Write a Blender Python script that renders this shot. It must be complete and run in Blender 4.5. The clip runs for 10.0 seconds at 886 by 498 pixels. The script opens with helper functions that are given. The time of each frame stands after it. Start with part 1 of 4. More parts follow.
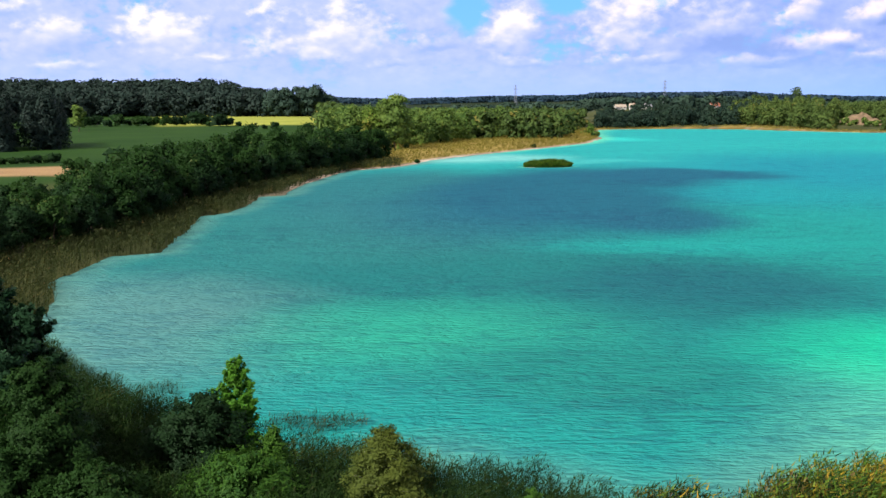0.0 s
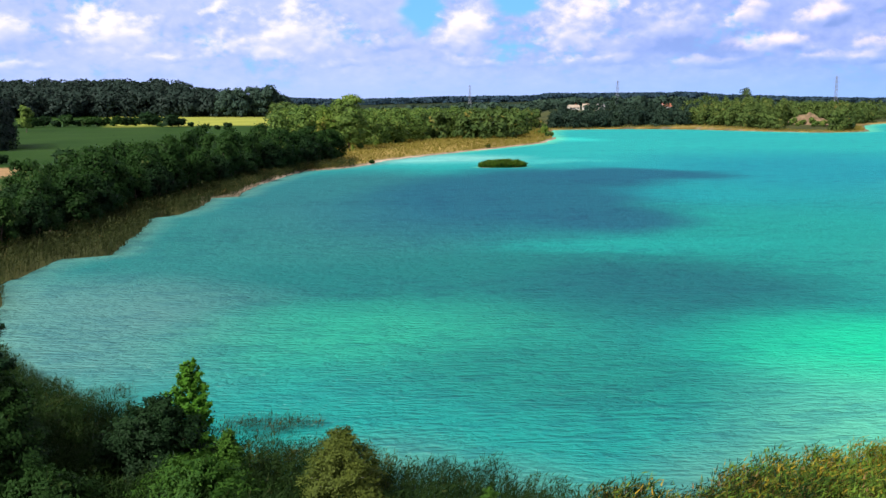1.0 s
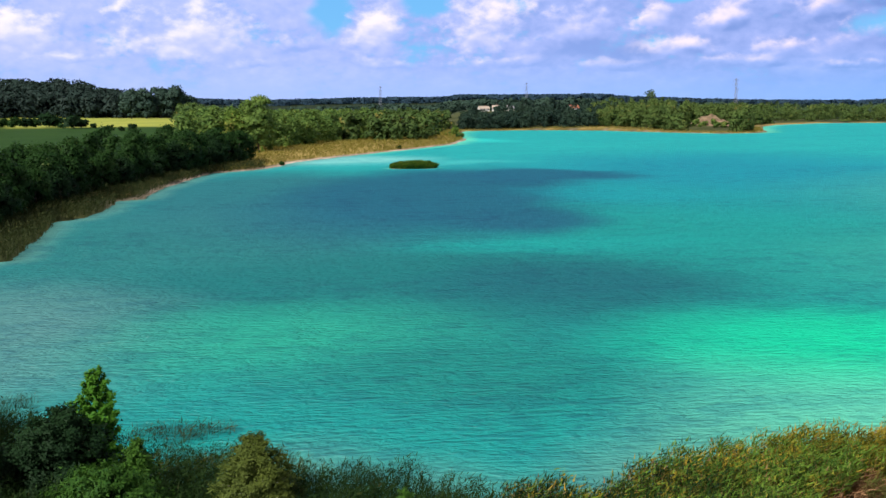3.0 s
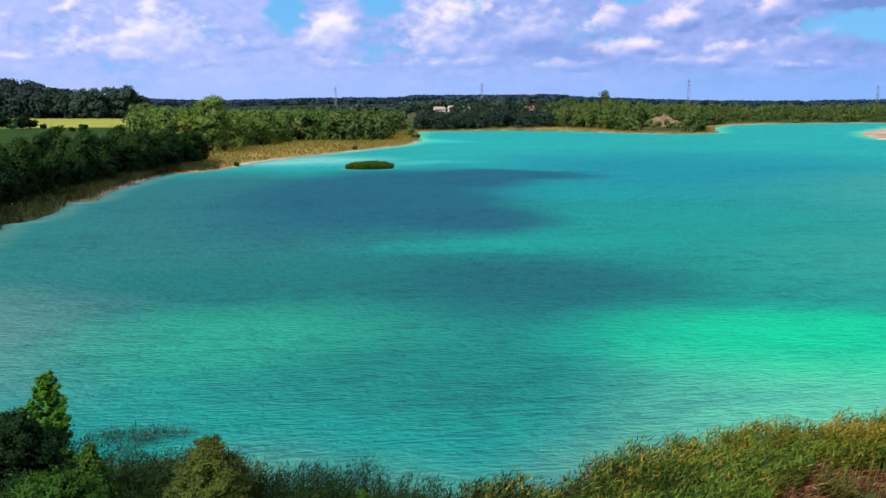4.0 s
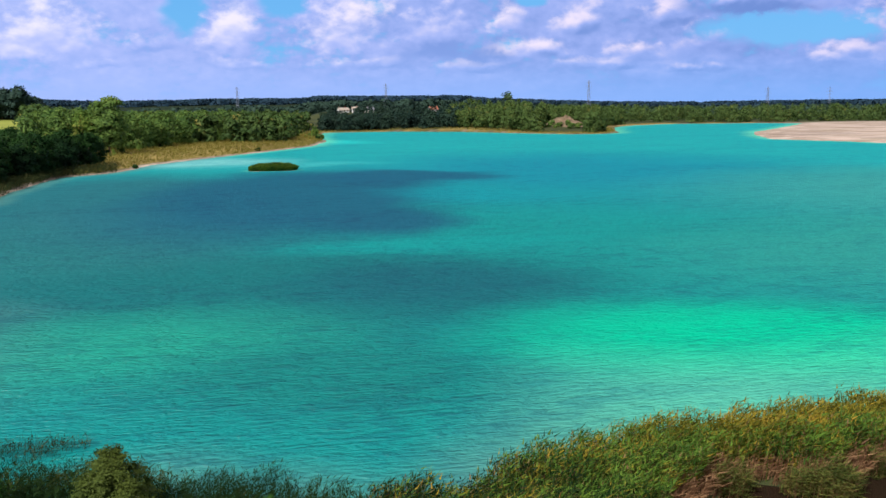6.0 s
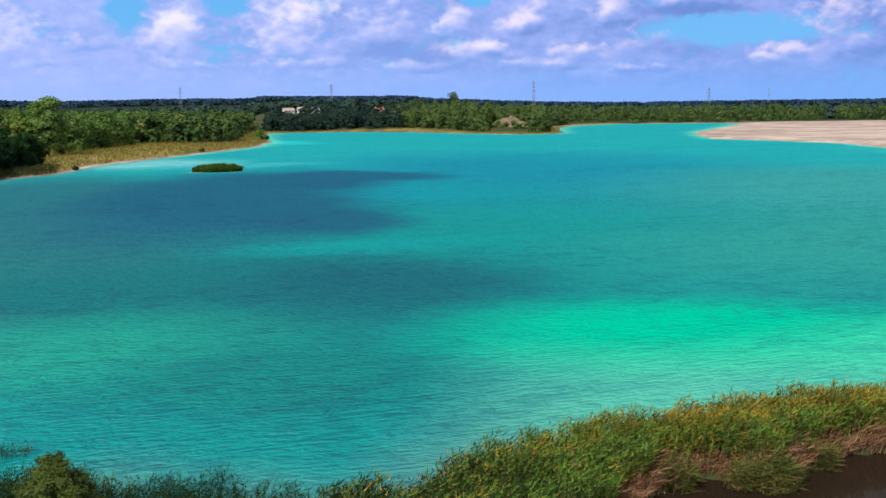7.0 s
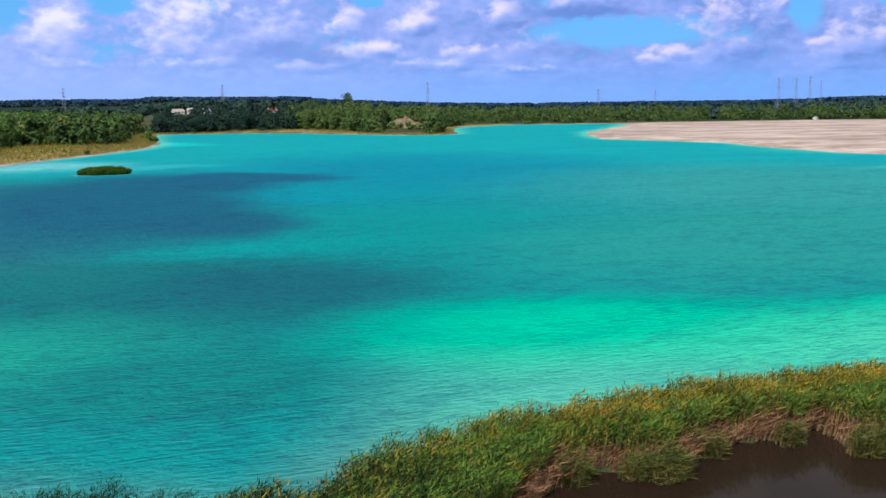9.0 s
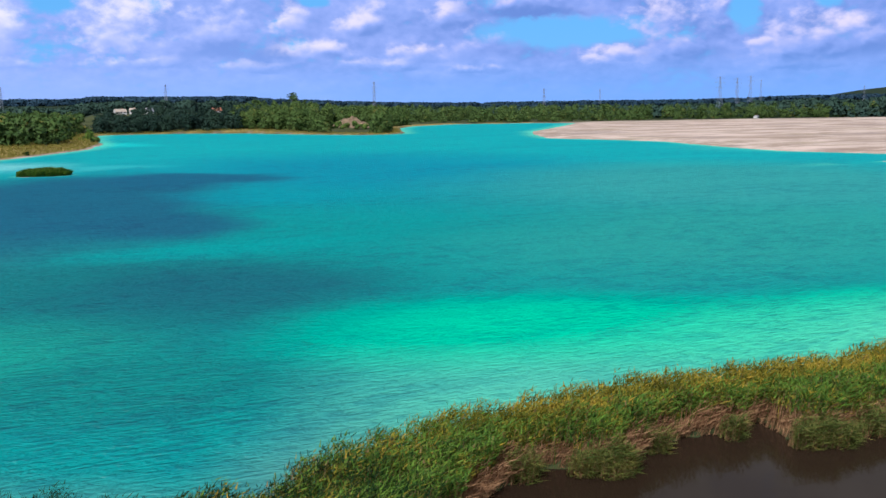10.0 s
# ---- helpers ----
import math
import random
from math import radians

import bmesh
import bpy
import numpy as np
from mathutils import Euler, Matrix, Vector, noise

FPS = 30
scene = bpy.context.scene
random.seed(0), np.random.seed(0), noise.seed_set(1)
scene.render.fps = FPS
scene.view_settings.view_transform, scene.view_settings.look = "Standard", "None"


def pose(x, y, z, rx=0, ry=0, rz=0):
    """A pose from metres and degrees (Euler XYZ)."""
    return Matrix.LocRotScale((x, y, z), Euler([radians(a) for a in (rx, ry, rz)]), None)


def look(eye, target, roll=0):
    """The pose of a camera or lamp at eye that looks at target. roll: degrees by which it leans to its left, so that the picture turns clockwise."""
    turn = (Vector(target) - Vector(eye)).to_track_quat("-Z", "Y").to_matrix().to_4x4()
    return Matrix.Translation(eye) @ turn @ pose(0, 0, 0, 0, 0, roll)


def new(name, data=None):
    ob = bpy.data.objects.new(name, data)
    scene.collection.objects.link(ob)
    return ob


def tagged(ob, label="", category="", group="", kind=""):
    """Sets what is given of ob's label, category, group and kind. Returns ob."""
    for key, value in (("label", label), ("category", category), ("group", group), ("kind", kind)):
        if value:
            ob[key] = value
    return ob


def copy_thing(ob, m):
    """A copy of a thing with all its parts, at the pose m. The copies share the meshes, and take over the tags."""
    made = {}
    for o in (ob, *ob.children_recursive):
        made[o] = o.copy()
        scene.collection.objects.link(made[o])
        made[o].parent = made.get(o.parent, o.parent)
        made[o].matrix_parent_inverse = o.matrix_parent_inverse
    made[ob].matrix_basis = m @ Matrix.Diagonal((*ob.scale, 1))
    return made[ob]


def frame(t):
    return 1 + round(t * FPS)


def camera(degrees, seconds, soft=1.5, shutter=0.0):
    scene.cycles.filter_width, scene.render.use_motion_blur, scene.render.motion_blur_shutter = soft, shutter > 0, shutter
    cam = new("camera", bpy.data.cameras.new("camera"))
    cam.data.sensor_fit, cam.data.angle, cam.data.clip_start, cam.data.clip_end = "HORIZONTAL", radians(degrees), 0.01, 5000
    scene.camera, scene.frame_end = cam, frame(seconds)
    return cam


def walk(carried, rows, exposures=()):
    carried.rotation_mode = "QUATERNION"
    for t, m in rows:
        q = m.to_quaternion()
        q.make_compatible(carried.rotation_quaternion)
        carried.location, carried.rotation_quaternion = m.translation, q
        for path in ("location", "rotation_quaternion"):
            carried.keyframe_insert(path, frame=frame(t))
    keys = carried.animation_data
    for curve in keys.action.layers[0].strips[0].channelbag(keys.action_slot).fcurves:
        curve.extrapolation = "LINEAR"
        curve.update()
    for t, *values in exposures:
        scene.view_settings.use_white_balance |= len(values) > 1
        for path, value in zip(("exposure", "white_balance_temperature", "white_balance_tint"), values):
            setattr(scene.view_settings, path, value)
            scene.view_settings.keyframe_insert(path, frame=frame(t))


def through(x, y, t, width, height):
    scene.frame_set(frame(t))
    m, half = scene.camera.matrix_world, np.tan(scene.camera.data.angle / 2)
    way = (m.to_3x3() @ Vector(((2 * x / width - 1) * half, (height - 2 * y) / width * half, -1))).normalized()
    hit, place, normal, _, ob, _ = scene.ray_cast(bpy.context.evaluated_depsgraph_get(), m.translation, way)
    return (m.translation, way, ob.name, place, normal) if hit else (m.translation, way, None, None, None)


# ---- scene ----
# A drone hovers 20 m above a turquoise lake and turns slowly to its right.
EYE = 20.0
cam = camera(48.26, 10.0)
ROWS = [  # seconds, yaw, pitch, roll
    (0.0, 0.00, -8.22, 0.50), (0.5, -1.29, -8.22, 0.50), (1.0, -2.61, -8.22, 0.50), (1.5, -3.88, -8.22, 0.49),
    (2.0, -5.15, -8.21, 0.47), (2.5, -6.45, -8.20, 0.44), (3.2, -8.24, -8.19, 0.41), (4.0, -10.27, -8.18, 0.38),
    (4.5, -11.54, -8.18, 0.37), (5.0, -12.87, -8.18, 0.39), (5.5, -14.27, -8.17, 0.40), (6.2, -16.38, -8.17, 0.42),
    (7.0, -18.86, -8.17, 0.43), (7.5, -20.38, -8.16, 0.43), (8.0, -21.89, -8.15, 0.42), (8.5, -23.40, -8.15, 0.41),
    (9.0, -24.92, -8.16, 0.43), (9.5, -26.45, -8.18, 0.47), (10.0, -27.98, -8.21, 0.51),
]
walk(cam, [(t, pose(0, 0, EYE, 90 + pitch, roll, yaw)) for t, yaw, pitch, roll in ROWS],
     exposures=[(0.0, 0.42, 6650, 10), (2.5, 0.26, 6480, 10), (5.0, 0.08, 6300, 10), (10.0, 0.03, 5700, 10)])


# ---- light: a sunny sky with broken cumulus ----
SUN_AZ, SUN_EL = -138.0, 42.0   # degrees from straight ahead (to the left: minus), above the horizon

sun = new("sun", bpy.data.lights.new("sun", "SUN"))
sun.data.energy, sun.data.angle, sun.data.color = 4.9, radians(0.5), (1.0, 0.95, 0.85)
sun_from = Vector((math.sin(radians(SUN_AZ)) * math.cos(radians(SUN_EL)), math.cos(radians(SUN_AZ)) * math.cos(radians(SUN_EL)), math.sin(radians(SUN_EL))))
sun.matrix_world = look(sun_from * 100, (0, 0, 0))


class Tree:
    """A small helper to write node trees."""

    def __init__(self, nt):
        self.nt = nt

    def node(self, kind, _links=None, **props):
        n = self.nt.nodes.new(kind)
        for k, v in props.items():
            setattr(n, k, v)
        for k, v in (_links or {}).items():
            self.put(n.inputs[k], v)
        return n

    def put(self, socket, v):
        if hasattr(v, "is_output"):
            self.nt.links.new(v, socket)
        else:
            socket.default_value = v

    def math(self, op, a, b=0.0, clamp=False):
        return self.node("ShaderNodeMath", {0: a, 1: b}, operation=op, use_clamp=clamp).outputs[0]

    def vmath(self, op, a, b=(0, 0, 0)):
        n = self.node("ShaderNodeVectorMath", {0: a, 1: b}, operation=op)
        return n.outputs["Value"] if op in ("LENGTH", "DOT_PRODUCT") else n.outputs[0]

    def ramp(self, v, a, b, c=0.0, d=1.0, smooth=True):
        n = self.node("ShaderNodeMapRange", {0: v, 1: a, 2: b, 3: c, 4: d}, interpolation_type="SMOOTHSTEP" if smooth else "LINEAR")
        return n.outputs[0]

    def mix(self, f, a, b, blend="MIX"):
        n = self.node("ShaderNodeMix", data_type="RGBA", blend_type=blend)
        self.put(n.inputs[0], f)
        for i, v in ((6, a), (7, b)):
            self.put(n.inputs[i], v if hasattr(v, "is_output") else (*v, 1.0))
        return n.outputs[2]

    def noise(self, vec, scale, detail=3.0, rough=0.55, distort=0.0):
        n = self.node("ShaderNodeTexNoise", {"Scale": scale, "Detail": detail, "Roughness": rough, "Distortion": distort})
        if vec is not None:
            self.put(n.inputs["Vector"], vec)
        return n.outputs[0]


def sky():
    world = bpy.data.worlds.new("sky")
    world.use_nodes = True
    scene.world = world
    n = Tree(world.node_tree)
    world.node_tree.nodes.clear()
    air = n.node("ShaderNodeTexSky", sky_type="NISHITA", sun_disc=False, sun_elevation=radians(SUN_EL), sun_rotation=radians(SUN_AZ)).outputs[0]
    way = n.vmath("NORMALIZE", n.node("ShaderNodeTexCoord").outputs["Generated"])
    xyz = n.node("ShaderNodeSeparateXYZ", {0: way}).outputs
    az = n.math("MULTIPLY", n.math("ARCTAN2", xyz[0], xyz[1]), 57.2958)
    el = n.math("MULTIPLY", n.math("ARCSINE", xyz[2]), 57.2958)
    # cumulus, seen edge-on in rows that get flatter towards the horizon
    flat = n.math("ADD", n.math("MULTIPLY", el, 0.46), n.math("MULTIPLY", n.math("POWER", n.math("MAXIMUM", el, 0.02), 0.5), 0.75))
    here = n.node("ShaderNodeCombineXYZ", {0: n.math("MULTIPLY", az, 0.42), 1: flat, 2: 3.7}).outputs[0]
    spot = n.node("ShaderNodeCombineXYZ", {0: az, 1: el}).outputs[0]

    def ragged(size, wide, high, detail=4.0):
        r = n.node("ShaderNodeTexNoise", {"Vector": here, "Scale": size, "Detail": detail, "Roughness": 0.55}).outputs[1]
        return n.vmath("MULTIPLY", n.vmath("SUBTRACT", r, (0.5, 0.5, 0.5)), (wide, high, 0.0))

    puffy = n.vmath("ADD", spot, n.vmath("ADD", ragged(0.8, 2.2, 0.9, 2.0), ragged(3.0, 0.7, 0.45, 4.0)))
    swell = n.noise(here, 0.55, 4.0, 0.55)
    grain = n.noise(here, 3.0, 5.0, 0.6)
    bent = n.vmath("ADD", here, n.vmath("MULTIPLY", n.vmath("SUBTRACT", n.node("ShaderNodeTexNoise", {"Vector": here, "Scale": 1.6, "Detail": 3.0}).outputs[1], (0.5, 0.5, 0.5)), (0.55, 0.40, 0.0)))

    def billow(off):
        """Rounded cloud heads at three sizes."""
        return n.node("ShaderNodeTexVoronoi", {"Vector": n.vmath("ADD", bent, off), "Scale": 0.85, "Detail": 2.0, "Roughness": 0.42, "Lacunarity": 2.4, "Smoothness": 0.8}, feature="SMOOTH_F1").outputs["Distance"]

    a, b = billow((-0.10, 0.20, 0.0)), billow((0.0, 0.0, 0.0))
    relief = n.math("SUBTRACT", a, b)
    lump = n.math("ADD", n.math("MULTIPLY", n.math("SUBTRACT", 0.42, b), 0.8), n.math("MULTIPLY", n.math("SUBTRACT", grain, 0.5), 0.7))
    warm = n.ramp(az, -10.0, 40.0)
    belly = n.mix(warm, (0.30, 0.42, 0.84), (0.165, 0.27, 0.62))
    middle = n.mix(warm, (0.46, 0.53, 0.92), (0.31, 0.41, 0.82))
    crest = n.mix(warm, (0.93, 0.86, 0.97), (0.86, 0.74, 0.90))

    def tone(lit):
        return n.mix(n.ramp(lit, 0.36, 1.12), n.mix(n.ramp(lit, 0.0, 0.5), belly, middle), crest)

    # a thin broken sheet behind the heaps
    blue = n.mix(n.ramp(el, 0.0, 30.0), (0.10, 0.46, 0.93), (0.09, 0.20, 0.42))
    blue = n.mix(0.2, blue, n.mix(1.0, air, (0.10, 0.10, 0.10), "MULTIPLY"))
    veil = n.math("ADD", swell, n.math("MULTIPLY", n.math("SUBTRACT", grain, 0.5), 0.5))
    lit = n.math("ADD", n.math("ADD", 0.32, n.math("MULTIPLY", relief, 0.45)), n.math("MULTIPLY", n.math("SUBTRACT", veil, 0.5), 0.9))
    sheet_light = tone(lit)
    high = n.ramp(el, 7.0, 16.0)
    sheet_light = n.mix(high, sheet_light, n.mix(n.ramp(lit, 0.0, 0.8), (0.26, 0.27, 0.28), (0.62, 0.60, 0.55)))
    out = n.mix(n.ramp(veil, 0.20, 0.46), blue, sheet_light)

    def ellipse(place_xy, ca, ce, sa, se):
        off = n.vmath("MULTIPLY", n.vmath("SUBTRACT", place_xy, (ca, ce, 0)), (1 / sa, 1 / se, 0))
        return n.node("ShaderNodeSeparateXYZ", {0: off}).outputs, off

    for ca, ce, sa, se in GAPS:
        off = ellipse(puffy, ca, ce, sa, se)[1]
        out = n.mix(n.ramp(n.math("ADD", n.vmath("LENGTH", off), n.math("MULTIPLY", lump, 0.9)), 0.45, 1.15, 1.0, 0.0), out, blue)
    for ca, ce, sa, se, bright in CUMULUS:
        (u, v, _), _ = ellipse(puffy, ca, ce, sa * 1.4, se * 1.35)
        dome = n.math("SQRT", n.math("ADD", n.math("MULTIPLY", u, u), n.math("POWER", n.math("MAXIMUM", v, n.math("MULTIPLY", v, -3.5)), 2.0)))
        dens = n.math("ADD", n.math("SUBTRACT", 1.0, dome), lump)
        lit = n.math("ADD", n.math("ADD", n.ramp(v, -0.10, 0.70, 0.0, 0.80), n.math("MULTIPLY", relief, 0.80)), n.math("SUBTRACT", bright + 0.10, n.math("MULTIPLY", u, 0.22)))
        lit = n.math("ADD", lit, n.math("MULTIPLY", n.math("SUBTRACT", grain, 0.5), 0.35))
        out = n.mix(n.ramp(dens, -0.02, 0.55), out, tone(lit))
    haze = n.ramp(el, 0.2, 3.6, 0.90, 0.0)
    out = n.mix(haze, out, n.mix(warm, (0.38, 0.51, 0.94), (0.235, 0.44, 0.90)))
    back = n.node("ShaderNodeBackground", {"Color": out, "Strength": 1.0})
    n.nt.links.new(back.outputs[0], n.node("ShaderNodeOutputWorld").inputs[0])


# clear gaps: azimuth, elevation, half width, half height in degrees
GAPS = [(1.4, 5.4, 1.0, 1.4), (6.6, 5.9, 1.3, 0.8), (20.8, 6.2, 0.8, 0.5), (35.0, 4.1, 4.2, 0.9), (44.6, 5.0, 0.7, 0.9), (49.0, 5.6, 0.9, 0.5)]
# heaped clouds, far and low ones first: azimuth, base, half width, height, lightness
CUMULUS = [
    (-20.0, 2.2, 2.6, 0.5, 0.05), (-12.6, 2.6, 2.0, 0.5, 0.20), (-3.0, 2.3, 2.4, 0.6, 0.05), (4.0, 2.2, 2.2, 0.6, 0.08), (10.5, 2.3, 3.0, 0.7, 0.10),
    (17.0, 2.1, 2.4, 0.6, 0.10), (24.5, 2.2, 2.6, 0.6, 0.06), (30.0, 1.9, 2.0, 0.5, 0.02), (48.0, 2.0, 2.4, 0.5, 0.05),
    (38.3, 2.4, 2.4, 1.1, 0.42), (20.5, 2.8, 3.0, 1.0, 0.25), (26.8, 2.8, 2.2, 0.9, 0.25), (-21.5, 3.2, 3.6, 2.2, 0.15),
    (30.6, 3.1, 2.2, 1.7, 0.12), (15.6, 3.0, 3.4, 2.6, -0.12), (41.4, 2.9, 3.2, 2.6, 0.10), (48.5, 2.6, 4.0, 2.4, 0.10), (46.0, 3.1, 1.4, 2.2, 0.38),
    (-15.2, 3.4, 3.4, 2.4, 0.34), (-0.4, 3.2, 2.2, 1.0, -0.05), (-6.0, 3.4, 5.2, 2.6, 0.36), (4.0, 3.3, 1.9, 2.6, 0.34), (10.2, 3.6, 3.2, 2.6, 0.40),
    (19.6, 4.6, 1.3, 1.6, 0.35), (23.6, 4.2, 1.8, 1.6, 0.25), (28.2, 4.6, 1.8, 1.2, 0.15), (33.0, 5.2, 3.6, 1.2, -0.10), (40.4, 4.2, 2.4, 1.8, 0.40),
]
sky()


# ---- materials ----
def material(name):
    m = bpy.data.materials.new(name)
    m.use_nodes = True
    n = Tree(m.node_tree)
    m.node_tree.nodes.clear()
    return m, n


def finish(n, shader, bump=None):
    n.nt.links.new(shader, n.node("ShaderNodeOutputMaterial").inputs[0])


def place(n):
    return n.node("ShaderNodeNewGeometry").outputs["Position"]


def plain(name, colour, rough=0.7, metal=0.0, vary=0.25, scale=2.0, bump=0.0):
    """Painted, metal or mineral surface with grain at two sizes."""
    m, n = material(name)
    p = n.node("ShaderNodeTexCoord").outputs["Object"]
    big, fine = n.noise(p, scale, 4.0), n.noise(p, scale * 12, 3.0)
    f = n.math("ADD", n.math("MULTIPLY", big, 0.7), n.math("MULTIPLY", fine, 0.3))
    dark = tuple(c * (1 - vary) for c in colour)
    light = tuple(min(1.0, c * (1 + vary)) for c in colour)
    col = n.mix(n.ramp(f, 0.3, 0.7), dark, light)
    b = n.node("ShaderNodeBsdfPrincipled", {"Base Color": col, "Roughness": rough, "Metallic": metal})
    if bump:
        n.put(b.inputs["Normal"], n.node("ShaderNodeBump", {"Strength": bump, "Height": fine}).outputs[0])
    finish(n, b.outputs[0])
    return m


def foliage(name, dark, light, accent=None, accent_share=0.1, through=0.35, patch=0.12, grain=0.45, vary=0.9, fine=0.0):
    """Leaves: every leaf clump a little different, every plant too, with light shining through."""
    m, n = material(name)
    isl = n.node("ShaderNodeNewGeometry").outputs["Random Per Island"]
    obj = n.node("ShaderNodeObjectInfo").outputs["Random"]
    pat = n.noise(place(n), patch, 3.0)
    f = n.math("ADD", n.math("MULTIPLY", n.math("SUBTRACT", isl, 0.5), grain), n.math("ADD", 0.22, n.math("ADD", n.math("MULTIPLY", obj, 0.3), n.math("MULTIPLY", n.math("SUBTRACT", pat, 0.5 - 0.135 / vary), vary))))
    if fine:
        f = n.math("ADD", f, n.math("MULTIPLY", n.math("SUBTRACT", n.noise(place(n), patch * 7, 2.0), 0.5), fine))
    col = n.mix(n.ramp(f, 0.15, 1.05, smooth=False), dark, light)
    if accent:
        pick = n.math("FRACT", n.math("MULTIPLY", isl, 37.3))
        col = n.mix(n.ramp(n.math("ADD", n.math("MULTIPLY", pick, 0.5), n.math("MULTIPLY", pat, 0.8)), 0.95 - accent_share, 1.0), col, accent)
    d = n.node("ShaderNodeBsdfPrincipled", {"Base Color": col, "Roughness": 0.6, "Specular IOR Level": 0.10})
    tr = n.node("ShaderNodeBsdfTranslucent", {"Color": n.mix(0.5, col, (col_mid(dark, light)), "MIX")})
    s = n.node("ShaderNodeMixShader", {0: through, 1: d.outputs[0], 2: tr.outputs[0]})
    finish(n, s.outputs[0])
    return m


def col_mid(a, b):
    return tuple((x + y) * 0.6 for x, y in zip(a, b))


def bark_material(name, colour):
    return plain(name, colour, 0.9, 0.0, 0.45, 3.0, 0.4)


def water_material():
    """Milky mineral water: chalk tint with cloud shade put into it, a thin gloss and wind ripples."""
    m, n = material("turquoise_water")
    p = place(n)
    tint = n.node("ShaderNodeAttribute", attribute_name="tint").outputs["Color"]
    drift = n.noise(n.vmath("MULTIPLY", p, (0.012, 0.030, 1.0)), 1.0, 4.0, 0.6)
    tint = n.mix(n.ramp(drift, 0.38, 0.68, 0.0, 0.22), tint, n.mix(1.0, tint, (0.55, 0.80, 0.86), "MULTIPLY"))
    bent = n.vmath("ADD", p, n.vmath("MULTIPLY", n.node("ShaderNodeTexNoise", {"Vector": p, "Scale": 0.10, "Detail": 1.0}).outputs[1], (2.0, 1.2, 0.0)))
    # wavelets short across the wind, and broader patches of ruffled water; their shade is painted into the tint
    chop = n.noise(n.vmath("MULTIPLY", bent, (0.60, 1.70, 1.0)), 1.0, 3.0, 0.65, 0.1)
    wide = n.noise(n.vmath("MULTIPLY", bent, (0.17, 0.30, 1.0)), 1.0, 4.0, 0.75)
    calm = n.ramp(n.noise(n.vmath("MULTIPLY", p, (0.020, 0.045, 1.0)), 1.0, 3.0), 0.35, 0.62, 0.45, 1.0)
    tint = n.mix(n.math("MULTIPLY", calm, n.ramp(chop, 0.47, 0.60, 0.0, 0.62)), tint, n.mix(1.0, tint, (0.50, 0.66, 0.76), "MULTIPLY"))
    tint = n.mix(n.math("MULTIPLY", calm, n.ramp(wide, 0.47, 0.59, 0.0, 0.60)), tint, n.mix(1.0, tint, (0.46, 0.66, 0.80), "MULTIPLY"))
    small = n.noise(n.vmath("MULTIPLY", bent, (1.5, 2.4, 1.0)), 1.0, 2.0, 0.5, 0.2)
    h = n.math("ADD", n.math("MULTIPLY", small, 0.35), n.math("ADD", n.math("MULTIPLY", chop, 0.8), n.math("MULTIPLY", wide, 0.9)))
    nrm = n.node("ShaderNodeBump", {"Strength": 1.0, "Distance": 0.62, "Height": h}).outputs[0]
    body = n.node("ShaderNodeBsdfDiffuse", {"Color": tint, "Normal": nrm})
    gloss = n.node("ShaderNodeBsdfGlossy", {"Roughness": 0.38, "Normal": nrm})
    finish(n, n.node("ShaderNodeMixShader", {0: 0.05, 1: body.outputs[0], 2: gloss.outputs[0]}).outputs[0])
    return m


def pond_material():
    m, n = material("dark_pond_water")
    p = place(n)
    h = n.noise(n.vmath("MULTIPLY", p, (0.5, 0.9, 1.0)), 1.0, 2.0)
    col = n.mix(n.noise(p, 0.08, 3.0), (0.018, 0.011, 0.007), (0.028, 0.017, 0.011))
    nrm = n.node("ShaderNodeBump", {"Strength": 0.05, "Distance": 0.2, "Height": h}).outputs[0]
    b = n.node("ShaderNodeBsdfPrincipled", {"Base Color": col, "Roughness": 0.08, "Specular IOR Level": 0.07, "Normal": nrm})
    finish(n, b.outputs[0])
    return m


